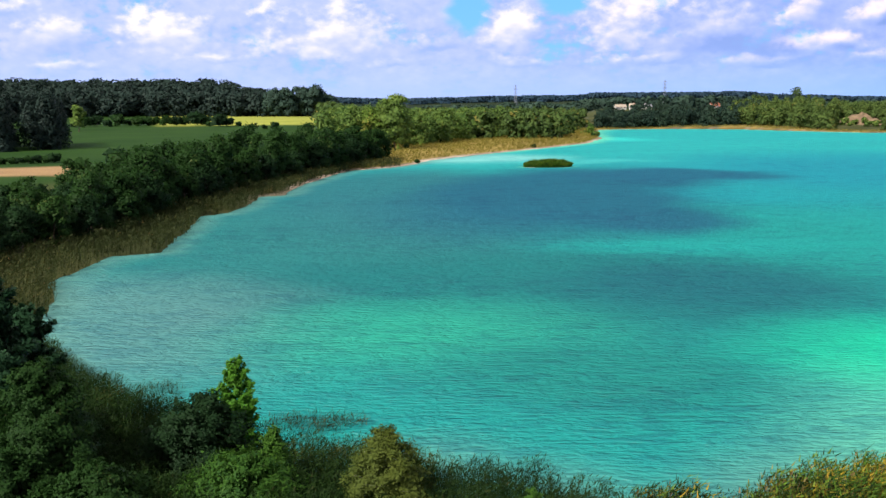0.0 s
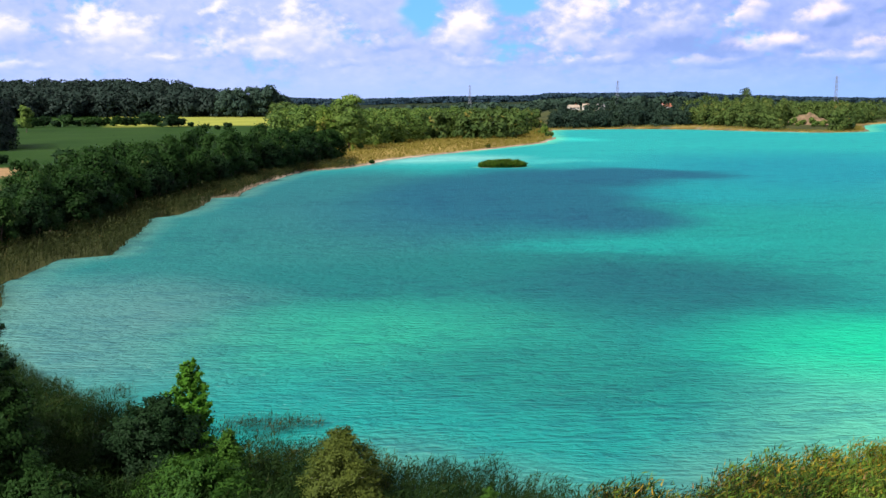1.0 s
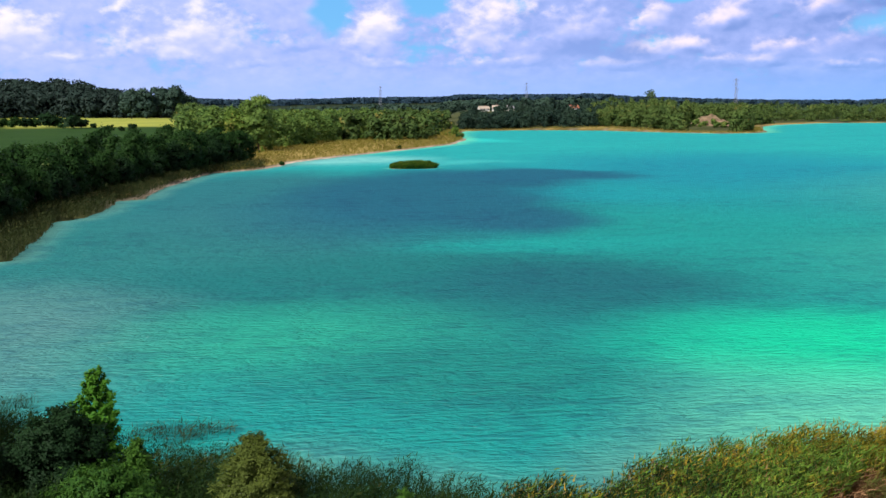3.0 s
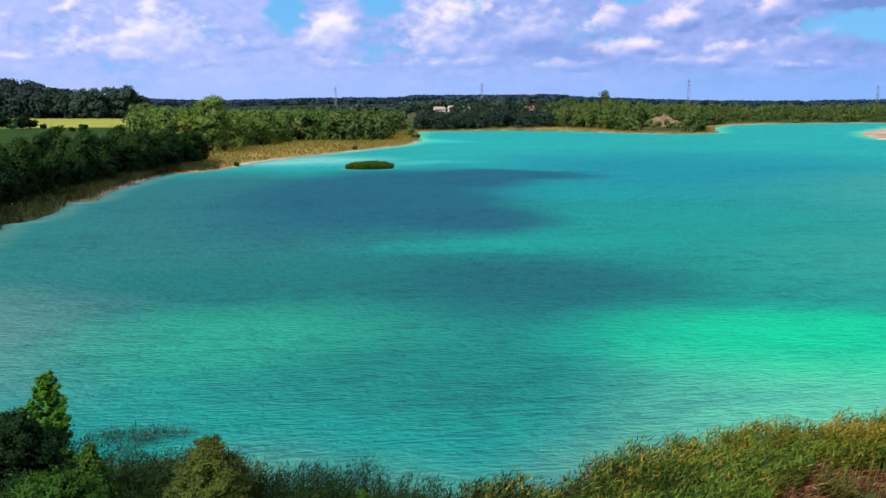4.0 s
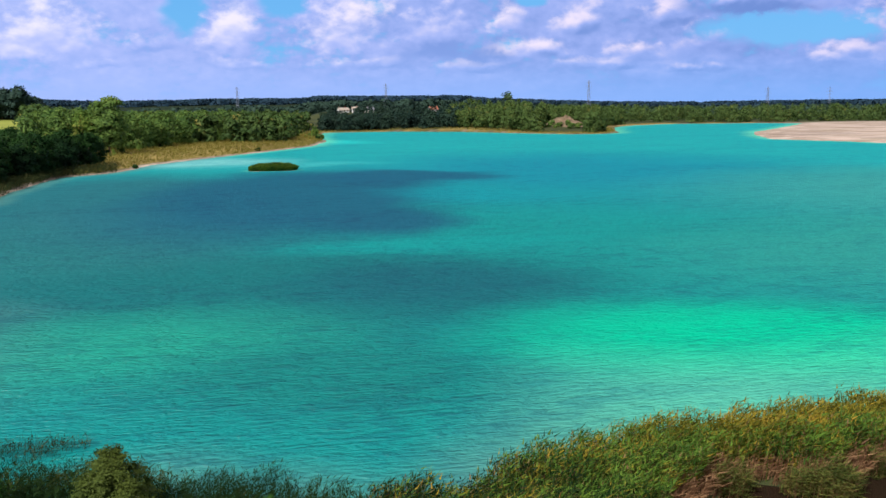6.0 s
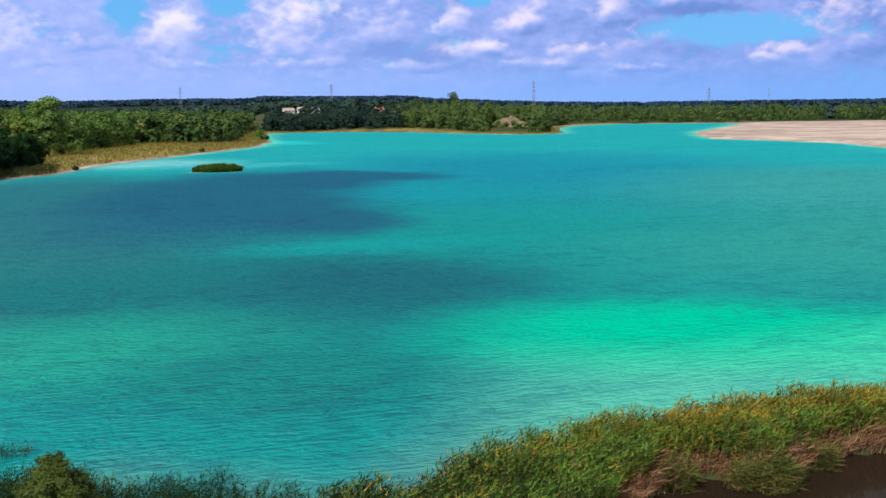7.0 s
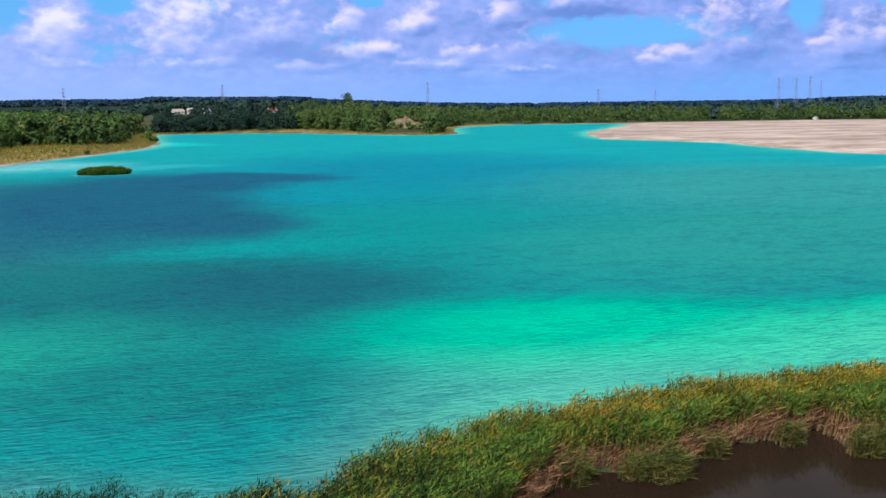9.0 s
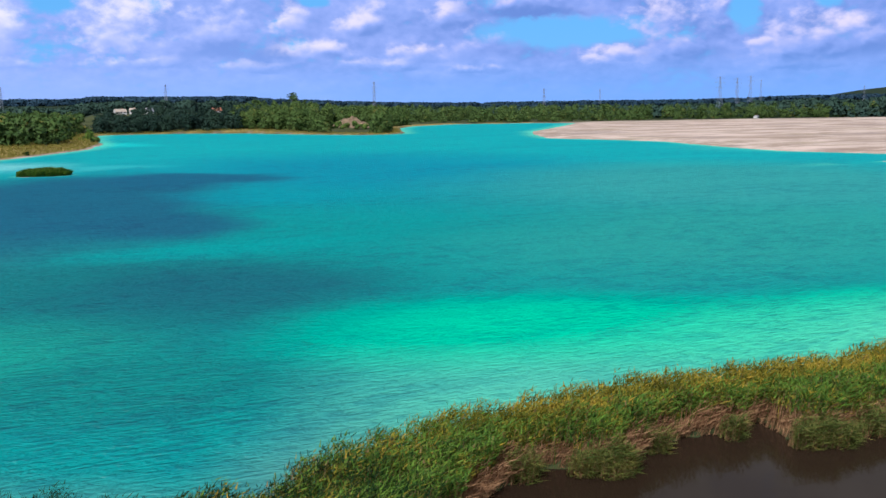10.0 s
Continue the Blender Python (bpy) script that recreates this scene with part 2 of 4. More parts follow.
def ground_material():
    """Meadow, stubble, chalky sand and reed litter, by the zones given on the sheet."""
    m, n = material("ground")
    p = place(n)
    big, fine = n.noise(p, 0.03, 4.0), n.noise(p, 1.3, 4.0, 0.6)
    mixed = n.math("ADD", n.math("MULTIPLY", big, 0.6), n.math("MULTIPLY", fine, 0.4))
    zone = lambda k: n.node("ShaderNodeAttribute", attribute_name=k).outputs["Fac"]
    soil = n.mix(n.ramp(mixed, 0.35, 0.65), (0.035, 0.045, 0.018), (0.075, 0.080, 0.030))
    # meadow green, darkened to hold the cloud shade lying over it
    field = n.mix(n.ramp(mixed, 0.35, 0.65), (0.012, 0.042, 0.006), (0.024, 0.062, 0.010))
    crop = n.mix(n.ramp(mixed, 0.35, 0.65), (0.24, 0.27, 0.05), (0.33, 0.34, 0.07))
    dry = n.mix(n.ramp(mixed, 0.38, 0.62), (0.20, 0.145, 0.045), (0.36, 0.26, 0.09))
    earth = n.mix(n.ramp(mixed, 0.35, 0.65), (0.24, 0.15, 0.08), (0.36, 0.23, 0.12))
    flow = n.vmath("ADD", p, n.vmath("MULTIPLY", n.node("ShaderNodeTexNoise", {"Vector": p, "Scale": 0.012, "Detail": 3.0}).outputs[1], (60.0, 60.0, 0.0)))
    bands = n.noise(n.vmath("MULTIPLY", flow, (0.016, 0.040, 1.0)), 1.0, 8.0, 0.7)
    sand = n.mix(n.ramp(bands, 0.34, 0.66), (0.30, 0.215, 0.165), (0.62, 0.48, 0.41))
    damp = n.noise(n.vmath("MULTIPLY", flow, (0.010, 0.034, 1.0)), 1.0, 5.0, 0.6)
    sand = n.mix(n.ramp(damp, 0.54, 0.66, 0.0, 0.8), sand, (0.27, 0.205, 0.185))
    herbs = n.math("ADD", n.math("MULTIPLY", n.noise(p, 0.015, 4.0), 0.7), n.math("MULTIPLY", n.noise(p, 0.35, 3.0), 0.3))
    sand = n.mix(n.ramp(herbs, 0.57, 0.65, 0.0, 0.40), sand, (0.27, 0.23, 0.12))
    # dark green ground tone, to read as closed forest far off
    far_wood_tone = n.mix(n.ramp(mixed, 0.35, 0.65), (0.010, 0.020, 0.010), (0.022, 0.036, 0.016))
    col = n.mix(zone("wood"), soil, far_wood_tone)
    col = n.mix(zone("field"), col, field)
    col = n.mix(zone("crop"), col, crop)
    col = n.mix(zone("earth"), col, earth)
    col = n.mix(zone("dry"), col, dry)
    col = n.mix(zone("sand"), col, sand)
    nrm = n.node("ShaderNodeBump", {"Strength": 0.4, "Distance": 0.1, "Height": fine}).outputs[0]
    b = n.node("ShaderNodeBsdfPrincipled", {"Base Color": col, "Roughness": 0.95, "Specular IOR Level": 0.1, "Normal": nrm})
    finish(n, b.outputs[0])
    return m


WATER, POND, GROUND = water_material(), pond_material(), ground_material()
# deep and olive leaf greens are darkened to hold the left shore's cloud shade
LEAF_SHADED = foliage("cloud_shaded_green_leaves", (0.008, 0.026, 0.010), (0.026, 0.066, 0.022), grain=0.3)
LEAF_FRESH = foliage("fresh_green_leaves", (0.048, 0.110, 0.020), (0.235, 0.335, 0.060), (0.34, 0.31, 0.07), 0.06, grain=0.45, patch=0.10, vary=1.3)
LEAF_OLIVE_DIM = foliage("shade_darkened_olive_leaves", (0.010, 0.034, 0.009), (0.036, 0.088, 0.019), (0.08, 0.11, 0.03), 0.05, grain=0.35)
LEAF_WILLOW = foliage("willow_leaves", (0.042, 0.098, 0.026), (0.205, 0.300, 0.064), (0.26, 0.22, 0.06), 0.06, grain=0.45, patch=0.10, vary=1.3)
# birch yellow-green, darkened to hold the cloud shade that covers it
LEAF_BIRCH = foliage("yellowing_birch_leaves", (0.038, 0.065, 0.013), (0.140, 0.175, 0.034), None, 0.06)
LEAF_BRIGHT = foliage("bright_green_leaves", (0.026, 0.080, 0.016), (0.085, 0.190, 0.024), None, 0.1)
LEAF_MAPLE = foliage("fresh_maple_leaves", (0.030, 0.105, 0.014), (0.115, 0.300, 0.030), None, 0.1)
LEAF_PINE = foliage("dark_pine_needles", (0.008, 0.030, 0.014), (0.030, 0.080, 0.034), None, 0.1, 0.15)
LEAF_PALE = foliage("grey_green_leaves", (0.045, 0.085, 0.040), (0.13, 0.19, 0.085), None, 0.1)
# cloud shade and haze over the left hill, put into the leaf colour
WOODS_SHADE_HAZE = foliage("shade_haze_woodland_leaves", (0.017, 0.032, 0.028), (0.024, 0.042, 0.034), None, 0.1, 0.15, 0.04, 0.1, 1.0)
WOODS_MIXED = foliage("mixed_woodland_leaves", (0.046, 0.088, 0.026), (0.130, 0.190, 0.048), (0.24, 0.20, 0.05), 0.06, 0.3, 0.085, 0.25, 1.4)
# valley leaves: distance haze put into the colour as a bluish tint
WOODS_VALLEY_HAZE = foliage("haze_tinted_valley_leaves", (0.026, 0.054, 0.046), (0.050, 0.088, 0.060), None, 0.1, 0.2, 0.05, 0.15, 1.2)
# woodland green darkened for the cloud shade on the far shore
WOODS_SHADE = foliage("cloud_shaded_woodland_leaves", (0.013, 0.032, 0.028), (0.042, 0.074, 0.042), None, 0.1, 0.2, 0.05, 0.15, 1.6)
# ridge leaves: blue of the haze painted into the colour
WOODS_HAZE = foliage("haze_blue_woodland_leaves", (0.020, 0.044, 0.070), (0.022, 0.048, 0.075), None, 0.1, 0.1, 0.02, 0.02, 0.4)
REED_GOLD = foliage("golden_reed_leaves", (0.055, 0.070, 0.008), (0.40, 0.30, 0.030), (0.50, 0.30, 0.04), 0.16, 0.25, 0.30, 0.8, 1.4, 0.9)
REED_GREEN = foliage("green_reed_leaves", (0.022, 0.068, 0.011), (0.150, 0.250, 0.030), (0.40, 0.31, 0.04), 0.08, 0.25, 0.40, 0.8, 1.5, 0.9)
# reed green with cloud shade put into the colour
REED_SHADE = foliage("shaded_reed_leaves", (0.006, 0.021, 0.005), (0.026, 0.058, 0.011), (0.08, 0.08, 0.02), 0.04, 0.3, 0.2, 0.6, 1.0, 0.7)
# olive of the reed fringe, also lowered for cloud shade on the left
REED_OLIVE = foliage("olive_reed_leaves", (0.014, 0.026, 0.009), (0.052, 0.064, 0.020), (0.13, 0.12, 0.04), 0.12, 0.3, 0.06)
REED_STEM = foliage("dry_reed_stems", (0.115, 0.052, 0.026), (0.43, 0.245, 0.125), None, 0.1, 0.15, 0.5, 0.9, 1.2, 0.8)
REED_TUFT = foliage("pale_green_reed_leaves", (0.050, 0.075, 0.016), (0.230, 0.240, 0.055), (0.34, 0.25, 0.06), 0.1, 0.25, 0.5, 0.8, 1.2, 0.6)
REED_PLUME = foliage("reed_plumes", (0.14, 0.085, 0.035), (0.36, 0.24, 0.11), None, 0.1, 0.25, 0.5)
GRASS_DRY = foliage("dry_marsh_grass", (0.14, 0.13, 0.025), (0.32, 0.26, 0.060), (0.12, 0.15, 0.03), 0.15, 0.3, 0.05)
BARK = bark_material("brown_bark", (0.10, 0.075, 0.055))
BARK_PALE = bark_material("pale_birch_bark", (0.52, 0.49, 0.44))


# ---- plan: shorelines in metres, x to the right and y ahead of the first view ----
LAKE_NEAR = [(-41, 102), (-38, 90), (-32.5, 78), (-26, 68.4), (-19.5, 61.7), (-15, 57.5), (-10.7, 53.5), (-7, 52.4), (-2.7, 50.9),
             (0.9, 48.4), (4.8, 47.3), (8.1, 43.8), (10.9, 44.3), (13.1, 43.3), (14.3, 44.8), (18, 47.2), (24.6, 49), (33, 49.4),
             (38.8, 50.1), (48, 48.6), (56, 47.4), (62, 48), (90, 52), (150, 62), (240, 95), (420, 165)]
LAKE_FAR = [(520, 240), (336, 263), (324, 302), (334, 346), (359, 419), (357, 455), (343, 508), (385, 590), (424, 650), (500, 735),
            (600, 850), (659, 920), (630, 960), (531, 978), (450, 915), (400, 841), (352, 735), (328, 680), (310, 662), (284, 660), (262, 700),
            (235, 775), (190, 812), (128, 806), (112, 735), (101, 650), (96, 600), (76, 523), (43, 460), (15, 411), (-5, 371), (-9, 349),
            (-18, 327), (-29.6, 314), (-34, 285), (-37, 254), (-37, 227), (-42, 222), (-40.3, 203), (-42, 189), (-45.7, 183),
            (-43.4, 169), (-41, 148), (-40, 137.5), (-45.3, 134), (-46, 124), (-46, 114)]
LAKE = np.array(LAKE_NEAR + LAKE_FAR, float)
POND_SHORE = np.array([(16, 30), (19, 37), (23.5, 41), (25.6, 42.5), (29.5, 44.0), (31.7, 42.4), (33.0, 41.2), (36.2, 43.4), (39.9, 44.1), (42.6, 43.3),
                       (45.7, 43.9), (44.9, 40.6), (46.4, 38.9), (48.4, 39.8), (51.6, 39.5), (60, 39), (80, 40), (80, 8), (18, 8)], float)
ISLAND = (34.0, 325.0, 8.0, 5.0)
SANDBAR = (308.0, 228.0, 17.0, 2.6)


def inside(px, py, poly):
    c = np.zeros(px.shape, bool)
    x0, y0 = poly[-1]
    for x1, y1 in poly:
        if y0 != y1:
            c ^= ((y1 > py) != (y0 > py)) & (px < (x0 - x1) * (py - y1) / (y0 - y1) + x1)
        x0, y0 = x1, y1
    return c


def shore_distance(px, py, poly):
    """Signed distance to a shoreline: minus in the water."""
    best = np.full(px.shape, 1e9)
    x0, y0 = poly[-1]
    for x1, y1 in poly:
        dx, dy = x1 - x0, y1 - y0
        k = np.clip(((px - x0) * dx + (py - y0) * dy) / (dx * dx + dy * dy + 1e-9), 0, 1)
        best = np.minimum(best, np.hypot(px - x0 - k * dx, py - y0 - k * dy))
        x0, y0 = x1, y1
    return np.where(inside(px, py, poly), -best, best)


def smooth(v, a, b):
    k = np.clip((v - a) / (b - a), 0, 1)
    return k * k * (3 - 2 * k)


def wobble(x, y, size, seed):
    """Cheap rolling unevenness in metres of wavelength size."""
    r = np.random.RandomState(seed)
    out = 0
    for k in range(5):
        a, ph, s = r.uniform(0, 6.28), r.uniform(0, 6.28), size * r.uniform(0.6, 1.6)
        out = out + np.sin((x * np.cos(a) + y * np.sin(a)) * 6.283 / s + ph)
    return out / 5


def lake_edge(x, y):
    """Distance from the lake's waterline, minus in the water; island and sandbar are land."""
    d = shore_distance(x, y, LAKE) + 0.6 * wobble(x, y, 9, 3) * smooth(np.hypot(x, y), 90, 140)
    for cx, cy, rx, ry in (ISLAND, SANDBAR):
        d = np.maximum(d, (1 - np.hypot((x - cx) / rx, (y - cy) / ry)) * min(rx, ry))
    return d


def land_height(x, y):
    """Height of the ground; the lake's bed lies below 0."""
    r, az = np.hypot(x, y), np.degrees(np.arctan2(x, y))
    d = lake_edge(x, y)
    pond = shore_distance(x, y, POND_SHORE)
    h = 0.25 + 0.9 * smooth(d, 1, 25)
    left = smooth(-az, 1.5, 8) * smooth(d, 12, 70) * smooth(r, 40, 80) * smooth(az, -150, -100)
    h = h + left * (2.6 + 7.0 * smooth(r, 350, 1000))                         # meadows that rise to the left
    h = h + smooth(az, -4, 4) * smooth(26 - az, -3, 6) * smooth(d, 10, 160) * 5.0 * smooth(r, 700, 1000)
    h = h + 28 * smooth(-az, 8.6, 12.5) * smooth(az, -60, -40) * smooth(r, 1000, 1350)         # wooded hill
    h = h + 6.0 * np.exp(-((x - 285) / 70) ** 2 - ((y - 860) / 90) ** 2)    # rise on the cape
    h = h + (29 - 13 * smooth(az, 14, 26)) * smooth(r, 2200, 3300) * (1 + 0.10 * wobble(az, az * 0, 14, 8)) * smooth(np.abs(az - 10), 120, 60)
    h = h + 13 * np.exp(-((az - 50) / 6) ** 2) * smooth(r, 1500, 2100)
    h = h + 52 * smooth(az, 46.0, 53) * smooth(az, 75, 60) * smooth(r, 3300, 4200)
    h = h + 8.0 * smooth(az, 7.5, 9) * smooth(az, 19, 16) * smooth(r, 1000, 1090)         # village terrace
    h = h + 0.25 * wobble(x, y, 60, 5) * smooth(d, 15, 60)
    bed = -0.10 - 1.2 * smooth(-d, 0, 10)
    z = np.where(d > 0, h * smooth(d, -0.6, 2.2) + 0.02, bed)
    return np.where((pond < 0) & (d > 0), -0.9, np.minimum(z, 0.05 + 0.22 * np.maximum(pond, 0) + np.where(d > 0, 0, 9)))


def ground_zones(x, y):
    r, az = np.hypot(x, y), np.degrees(np.arctan2(x, y))
    d = lake_edge(x, y)
    flat = smooth(az, 31.5, 33.5) * smooth(r, 340, 350) * (1 - smooth(r, 1110 + 17 * np.maximum(az - 36, 0) + 25 * wobble(x, y, 150, 2), 1180 + 17 * np.maximum(az - 36, 0)))
    flat = np.maximum(flat * smooth(x * 0.7 - y * 0.45, -60, 10), 0)
    near = smooth(r, 200, 260)
    beach = near * (1 - smooth(d, 1.0, 3.5)) * (d > -1) * (1 - 0.6 * smooth(r, 560, 640))
    sand = np.maximum(flat, beach)
    grass = np.maximum(near * smooth(d, 2.0, 4.0) * (1 - smooth(d, 10, 18 + 8 * wobble(x, y, 90, 1))) * (az < 33),
                       smooth(az, -6.5, -4) * smooth(9.6 - az, 0, 1) * smooth(d, 2, 4) * (1 - smooth(d, 90, 110)) * smooth(r, 300, 320) * (r < 700))
    field = smooth(-az, 2.5, 4) * smooth(d, 40, 55) * (r < 1150) * smooth(r, 120, 170) * (az > -60)
    crop = smooth(-az, 2.5, 3.5) * smooth(az, -16.5, -15.5) * smooth(r, 700, 720) * (1 - smooth(r, 1060, 1090))
    earth = smooth(-az, 20.2, 21.2) * smooth(r, 262, 272) * (1 - smooth(r, 300, 310))
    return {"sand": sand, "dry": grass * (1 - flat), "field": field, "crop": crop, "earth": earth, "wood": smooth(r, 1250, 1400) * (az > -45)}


def sheet(name, x, y, z, mat, zones=None, tint=None, keep=None):
    """A grid of points (rows by columns) as one mesh."""
    rows, cols = x.shape
    me = bpy.data.meshes.new(name)
    idx = np.arange(rows * cols).reshape(rows, cols)
    f = np.stack([idx[:-1, :-1], idx[:-1, 1:], idx[1:, 1:], idx[1:, :-1]], -1).reshape(-1, 4)
    if keep is not None:
        k = keep.ravel()
        f = f[k[f].any(1)]
    fill(me, np.stack([x, y, z], -1).reshape(-1, 3), f)
    for key, v in (zones or {}).items():
        me.attributes.new(key, "FLOAT", "POINT").data.foreach_set("value", v.ravel().astype(np.float32))
    if tint is not None:
        rgba = np.concatenate([tint.reshape(-1, 3), np.ones((rows * cols, 1))], 1).astype(np.float32)
        me.attributes.new("tint", "FLOAT_COLOR", "POINT").data.foreach_set("color", rgba.ravel())
    me.materials.append(mat)
    me.polygons.foreach_set("use_smooth", np.ones(len(me.polygons), bool))
    return new(name, me)


def fill(me, verts, faces, mats=None):
    """Verts (n, 3) and faces (m, 3 or 4) into a mesh, fast."""
    verts, faces = np.asarray(verts, np.float32), np.asarray(faces, np.int32)
    m, k = faces.shape
    me.vertices.add(len(verts))
    me.vertices.foreach_set("co", verts.ravel())
    me.loops.add(m * k)
    me.loops.foreach_set("vertex_index", faces.ravel())
    me.polygons.add(m)
    me.polygons.foreach_set("loop_start", np.arange(0, m * k, k, dtype=np.int32))
    if mats is not None:
        me.polygons.foreach_set("material_index", np.asarray(mats, np.int32))
    me.update(calc_edges=True)
    me.validate()


def polar(az, r):
    a, q = np.meshgrid(np.radians(az), r)
    return q * np.sin(a), q * np.cos(a)


def build_ground():
    az = np.concatenate([np.arange(-180, -34, 4.0), np.arange(-34, 66, 0.32), np.arange(66, 181, 4.0)])
    az[-1] = 180
    r = np.concatenate([[0.01, 6, 14], np.geomspace(22, 4600, 330)])
    x, y = polar(az, r)
    x, y = x + 0.8, y - 1.2
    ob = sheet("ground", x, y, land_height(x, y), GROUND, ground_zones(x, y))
    return tagged(ob, "rolling meadow and sandy shore around the lake", "ground", kind="structure")


# chalk plumes, shoals, and cloud shadow and sun painted into the tint: place, half axes, turn in degrees, colour,
# weight, share of full strength
LAKE_TINTS = [
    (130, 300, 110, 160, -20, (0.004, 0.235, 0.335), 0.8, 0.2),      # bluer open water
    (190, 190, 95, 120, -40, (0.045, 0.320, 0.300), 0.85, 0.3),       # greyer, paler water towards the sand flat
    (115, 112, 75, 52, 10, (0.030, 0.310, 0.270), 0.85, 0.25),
    (-20, 150, 52, 95, 8, (0.018, 0.165, 0.180), 0.85, 0.3),         # water dulled by painted cloud shade along the wooded shore
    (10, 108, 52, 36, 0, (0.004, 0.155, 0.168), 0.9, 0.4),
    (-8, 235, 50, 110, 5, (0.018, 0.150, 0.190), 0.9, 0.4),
    (30, 235, 44, 108, -12, (0.007, 0.110, 0.185), 0.97, 0.5),      # painted cloud shadow on the lake and its two tongues
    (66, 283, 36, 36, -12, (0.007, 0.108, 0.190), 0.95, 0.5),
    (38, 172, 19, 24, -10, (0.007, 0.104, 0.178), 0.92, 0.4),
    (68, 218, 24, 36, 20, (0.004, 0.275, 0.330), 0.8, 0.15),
    (36, 140, 30, 12, 5, (0.004, 0.300, 0.290), 0.85, 0.15),         # paler sunlit bar between the painted cloud shadows
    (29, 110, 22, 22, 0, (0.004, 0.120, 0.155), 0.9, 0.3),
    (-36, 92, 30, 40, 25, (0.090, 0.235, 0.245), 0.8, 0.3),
    (-2, 87, 25, 21, 10, (0.016, 0.340, 0.245), 0.85, 0.1),          # green streak of the left bay, painted as sunlit water
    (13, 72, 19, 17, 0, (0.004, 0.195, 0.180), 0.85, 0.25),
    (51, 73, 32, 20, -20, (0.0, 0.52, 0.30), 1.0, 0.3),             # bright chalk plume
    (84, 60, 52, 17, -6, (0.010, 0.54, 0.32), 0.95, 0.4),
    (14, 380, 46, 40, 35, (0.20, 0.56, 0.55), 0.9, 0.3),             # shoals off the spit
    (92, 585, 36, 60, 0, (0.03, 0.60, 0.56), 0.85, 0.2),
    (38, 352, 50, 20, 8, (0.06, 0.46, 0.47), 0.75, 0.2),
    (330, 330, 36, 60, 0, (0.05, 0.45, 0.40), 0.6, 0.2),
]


def build_water():
    az = np.concatenate([np.arange(-34, 66, 0.30)])
    r = np.geomspace(36, 1400, 420)
    x, y = polar(az, r)
    d = -lake_edge(x, y)
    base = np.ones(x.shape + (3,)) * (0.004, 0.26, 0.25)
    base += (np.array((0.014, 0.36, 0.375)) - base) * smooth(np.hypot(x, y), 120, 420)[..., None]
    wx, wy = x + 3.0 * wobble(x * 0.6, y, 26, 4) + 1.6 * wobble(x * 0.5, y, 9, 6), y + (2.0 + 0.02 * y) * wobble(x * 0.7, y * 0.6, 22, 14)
    # blends every patch, cloud shade included, into the water's vertex colour
    for cx, cy, rx, ry, turn, col, weight, core in LAKE_TINTS:
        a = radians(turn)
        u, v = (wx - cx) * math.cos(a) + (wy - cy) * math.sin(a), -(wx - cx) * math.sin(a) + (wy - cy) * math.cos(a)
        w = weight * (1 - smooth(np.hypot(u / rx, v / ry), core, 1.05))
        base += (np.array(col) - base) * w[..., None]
    wide = 3.5 + (8.0 * smooth(np.degrees(np.arctan2(x, y)), -10, 2) + 15.0 * smooth(x, 9, 34)) * (1 - smooth(np.hypot(x, y), 90, 150)) + 0.014 * np.hypot(x, y)
    d = np.where(np.hypot((x - SANDBAR[0]) / 40, (y - SANDBAR[1]) / 16) < 1, d * 5, d)
    d = np.where(np.hypot((x - ISLAND[0]) / 20, (y - ISLAND[1]) / 16) < 1, d * 4, d)
    shallow = (1 - smooth(d, -2.0, wide * (1 + 0.3 * wobble(x, y, 40, 7))))
    base += ((np.array((0.13, 0.31, 0.27)) + smooth(x, 14, 34)[..., None] * np.array((0.02, 0.30, 0.14))) - base) * (0.8 * shallow)[..., None]
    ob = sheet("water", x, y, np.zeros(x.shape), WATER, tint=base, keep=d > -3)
    tagged(ob, "milky turquoise lake water with fine wind ripples", "lake", kind="structure")
    gx, gy = np.meshgrid(np.linspace(14, 82, 60), np.linspace(6, 46, 40))
    ob = sheet("water_pond", gx, gy, np.full(gx.shape, -0.03), POND, keep=shore_distance(gx, gy, POND_SHORE) < 1.2)
    tagged(ob, "still dark brown pond behind the reed bank", "pond", kind="structure")


build_ground()
build_water()


# ---- plants ----
def scatter(poly, n, rng):
    """n random points inside a polygon."""
    poly = np.array(poly, float)
    lo, hi = poly.min(0), poly.max(0)
    out = np.zeros((0, 2))
    while len(out) < n:
        p = rng.uniform(lo, hi, (n * 2, 2))
        out = np.concatenate([out, p[inside(p[:, 0], p[:, 1], poly)]])
    return out[:n]


def unit(v):
    return v / (np.linalg.norm(v, axis=-1, keepdims=True) + 1e-9)


def leaf_clumps(centre, outward, size, rng, long=1.5, spread=0.9):
    """One pointed leaf clump (a triangle) per centre, roughly facing outward."""
    n = len(centre)
    nor = unit(outward + spread * rng.normal(size=(n, 3)))
    a = unit(np.cross(nor, rng.normal(size=(n, 3))))
    b = np.cross(nor, a)
    s = (size * rng.uniform(0.6, 1.4, n))[:, None]
    k = rng.uniform(-0.3, 0.3, n)[:, None]
    v = np.stack([centre - a * s * long * 0.5 + b * s * 0.6, centre + a * s * long * (0.65 + k), centre - a * s * long * (0.5 + k) - b * s * 0.6], 1)
    turned = (np.cross(v[:, 1] - v[:, 0], v[:, 2] - v[:, 0]) * outward).sum(1) < 0
    v[turned] = v[turned][:, ::-1]
    return v.reshape(-1, 3), np.arange(3 * n).reshape(n, 3)


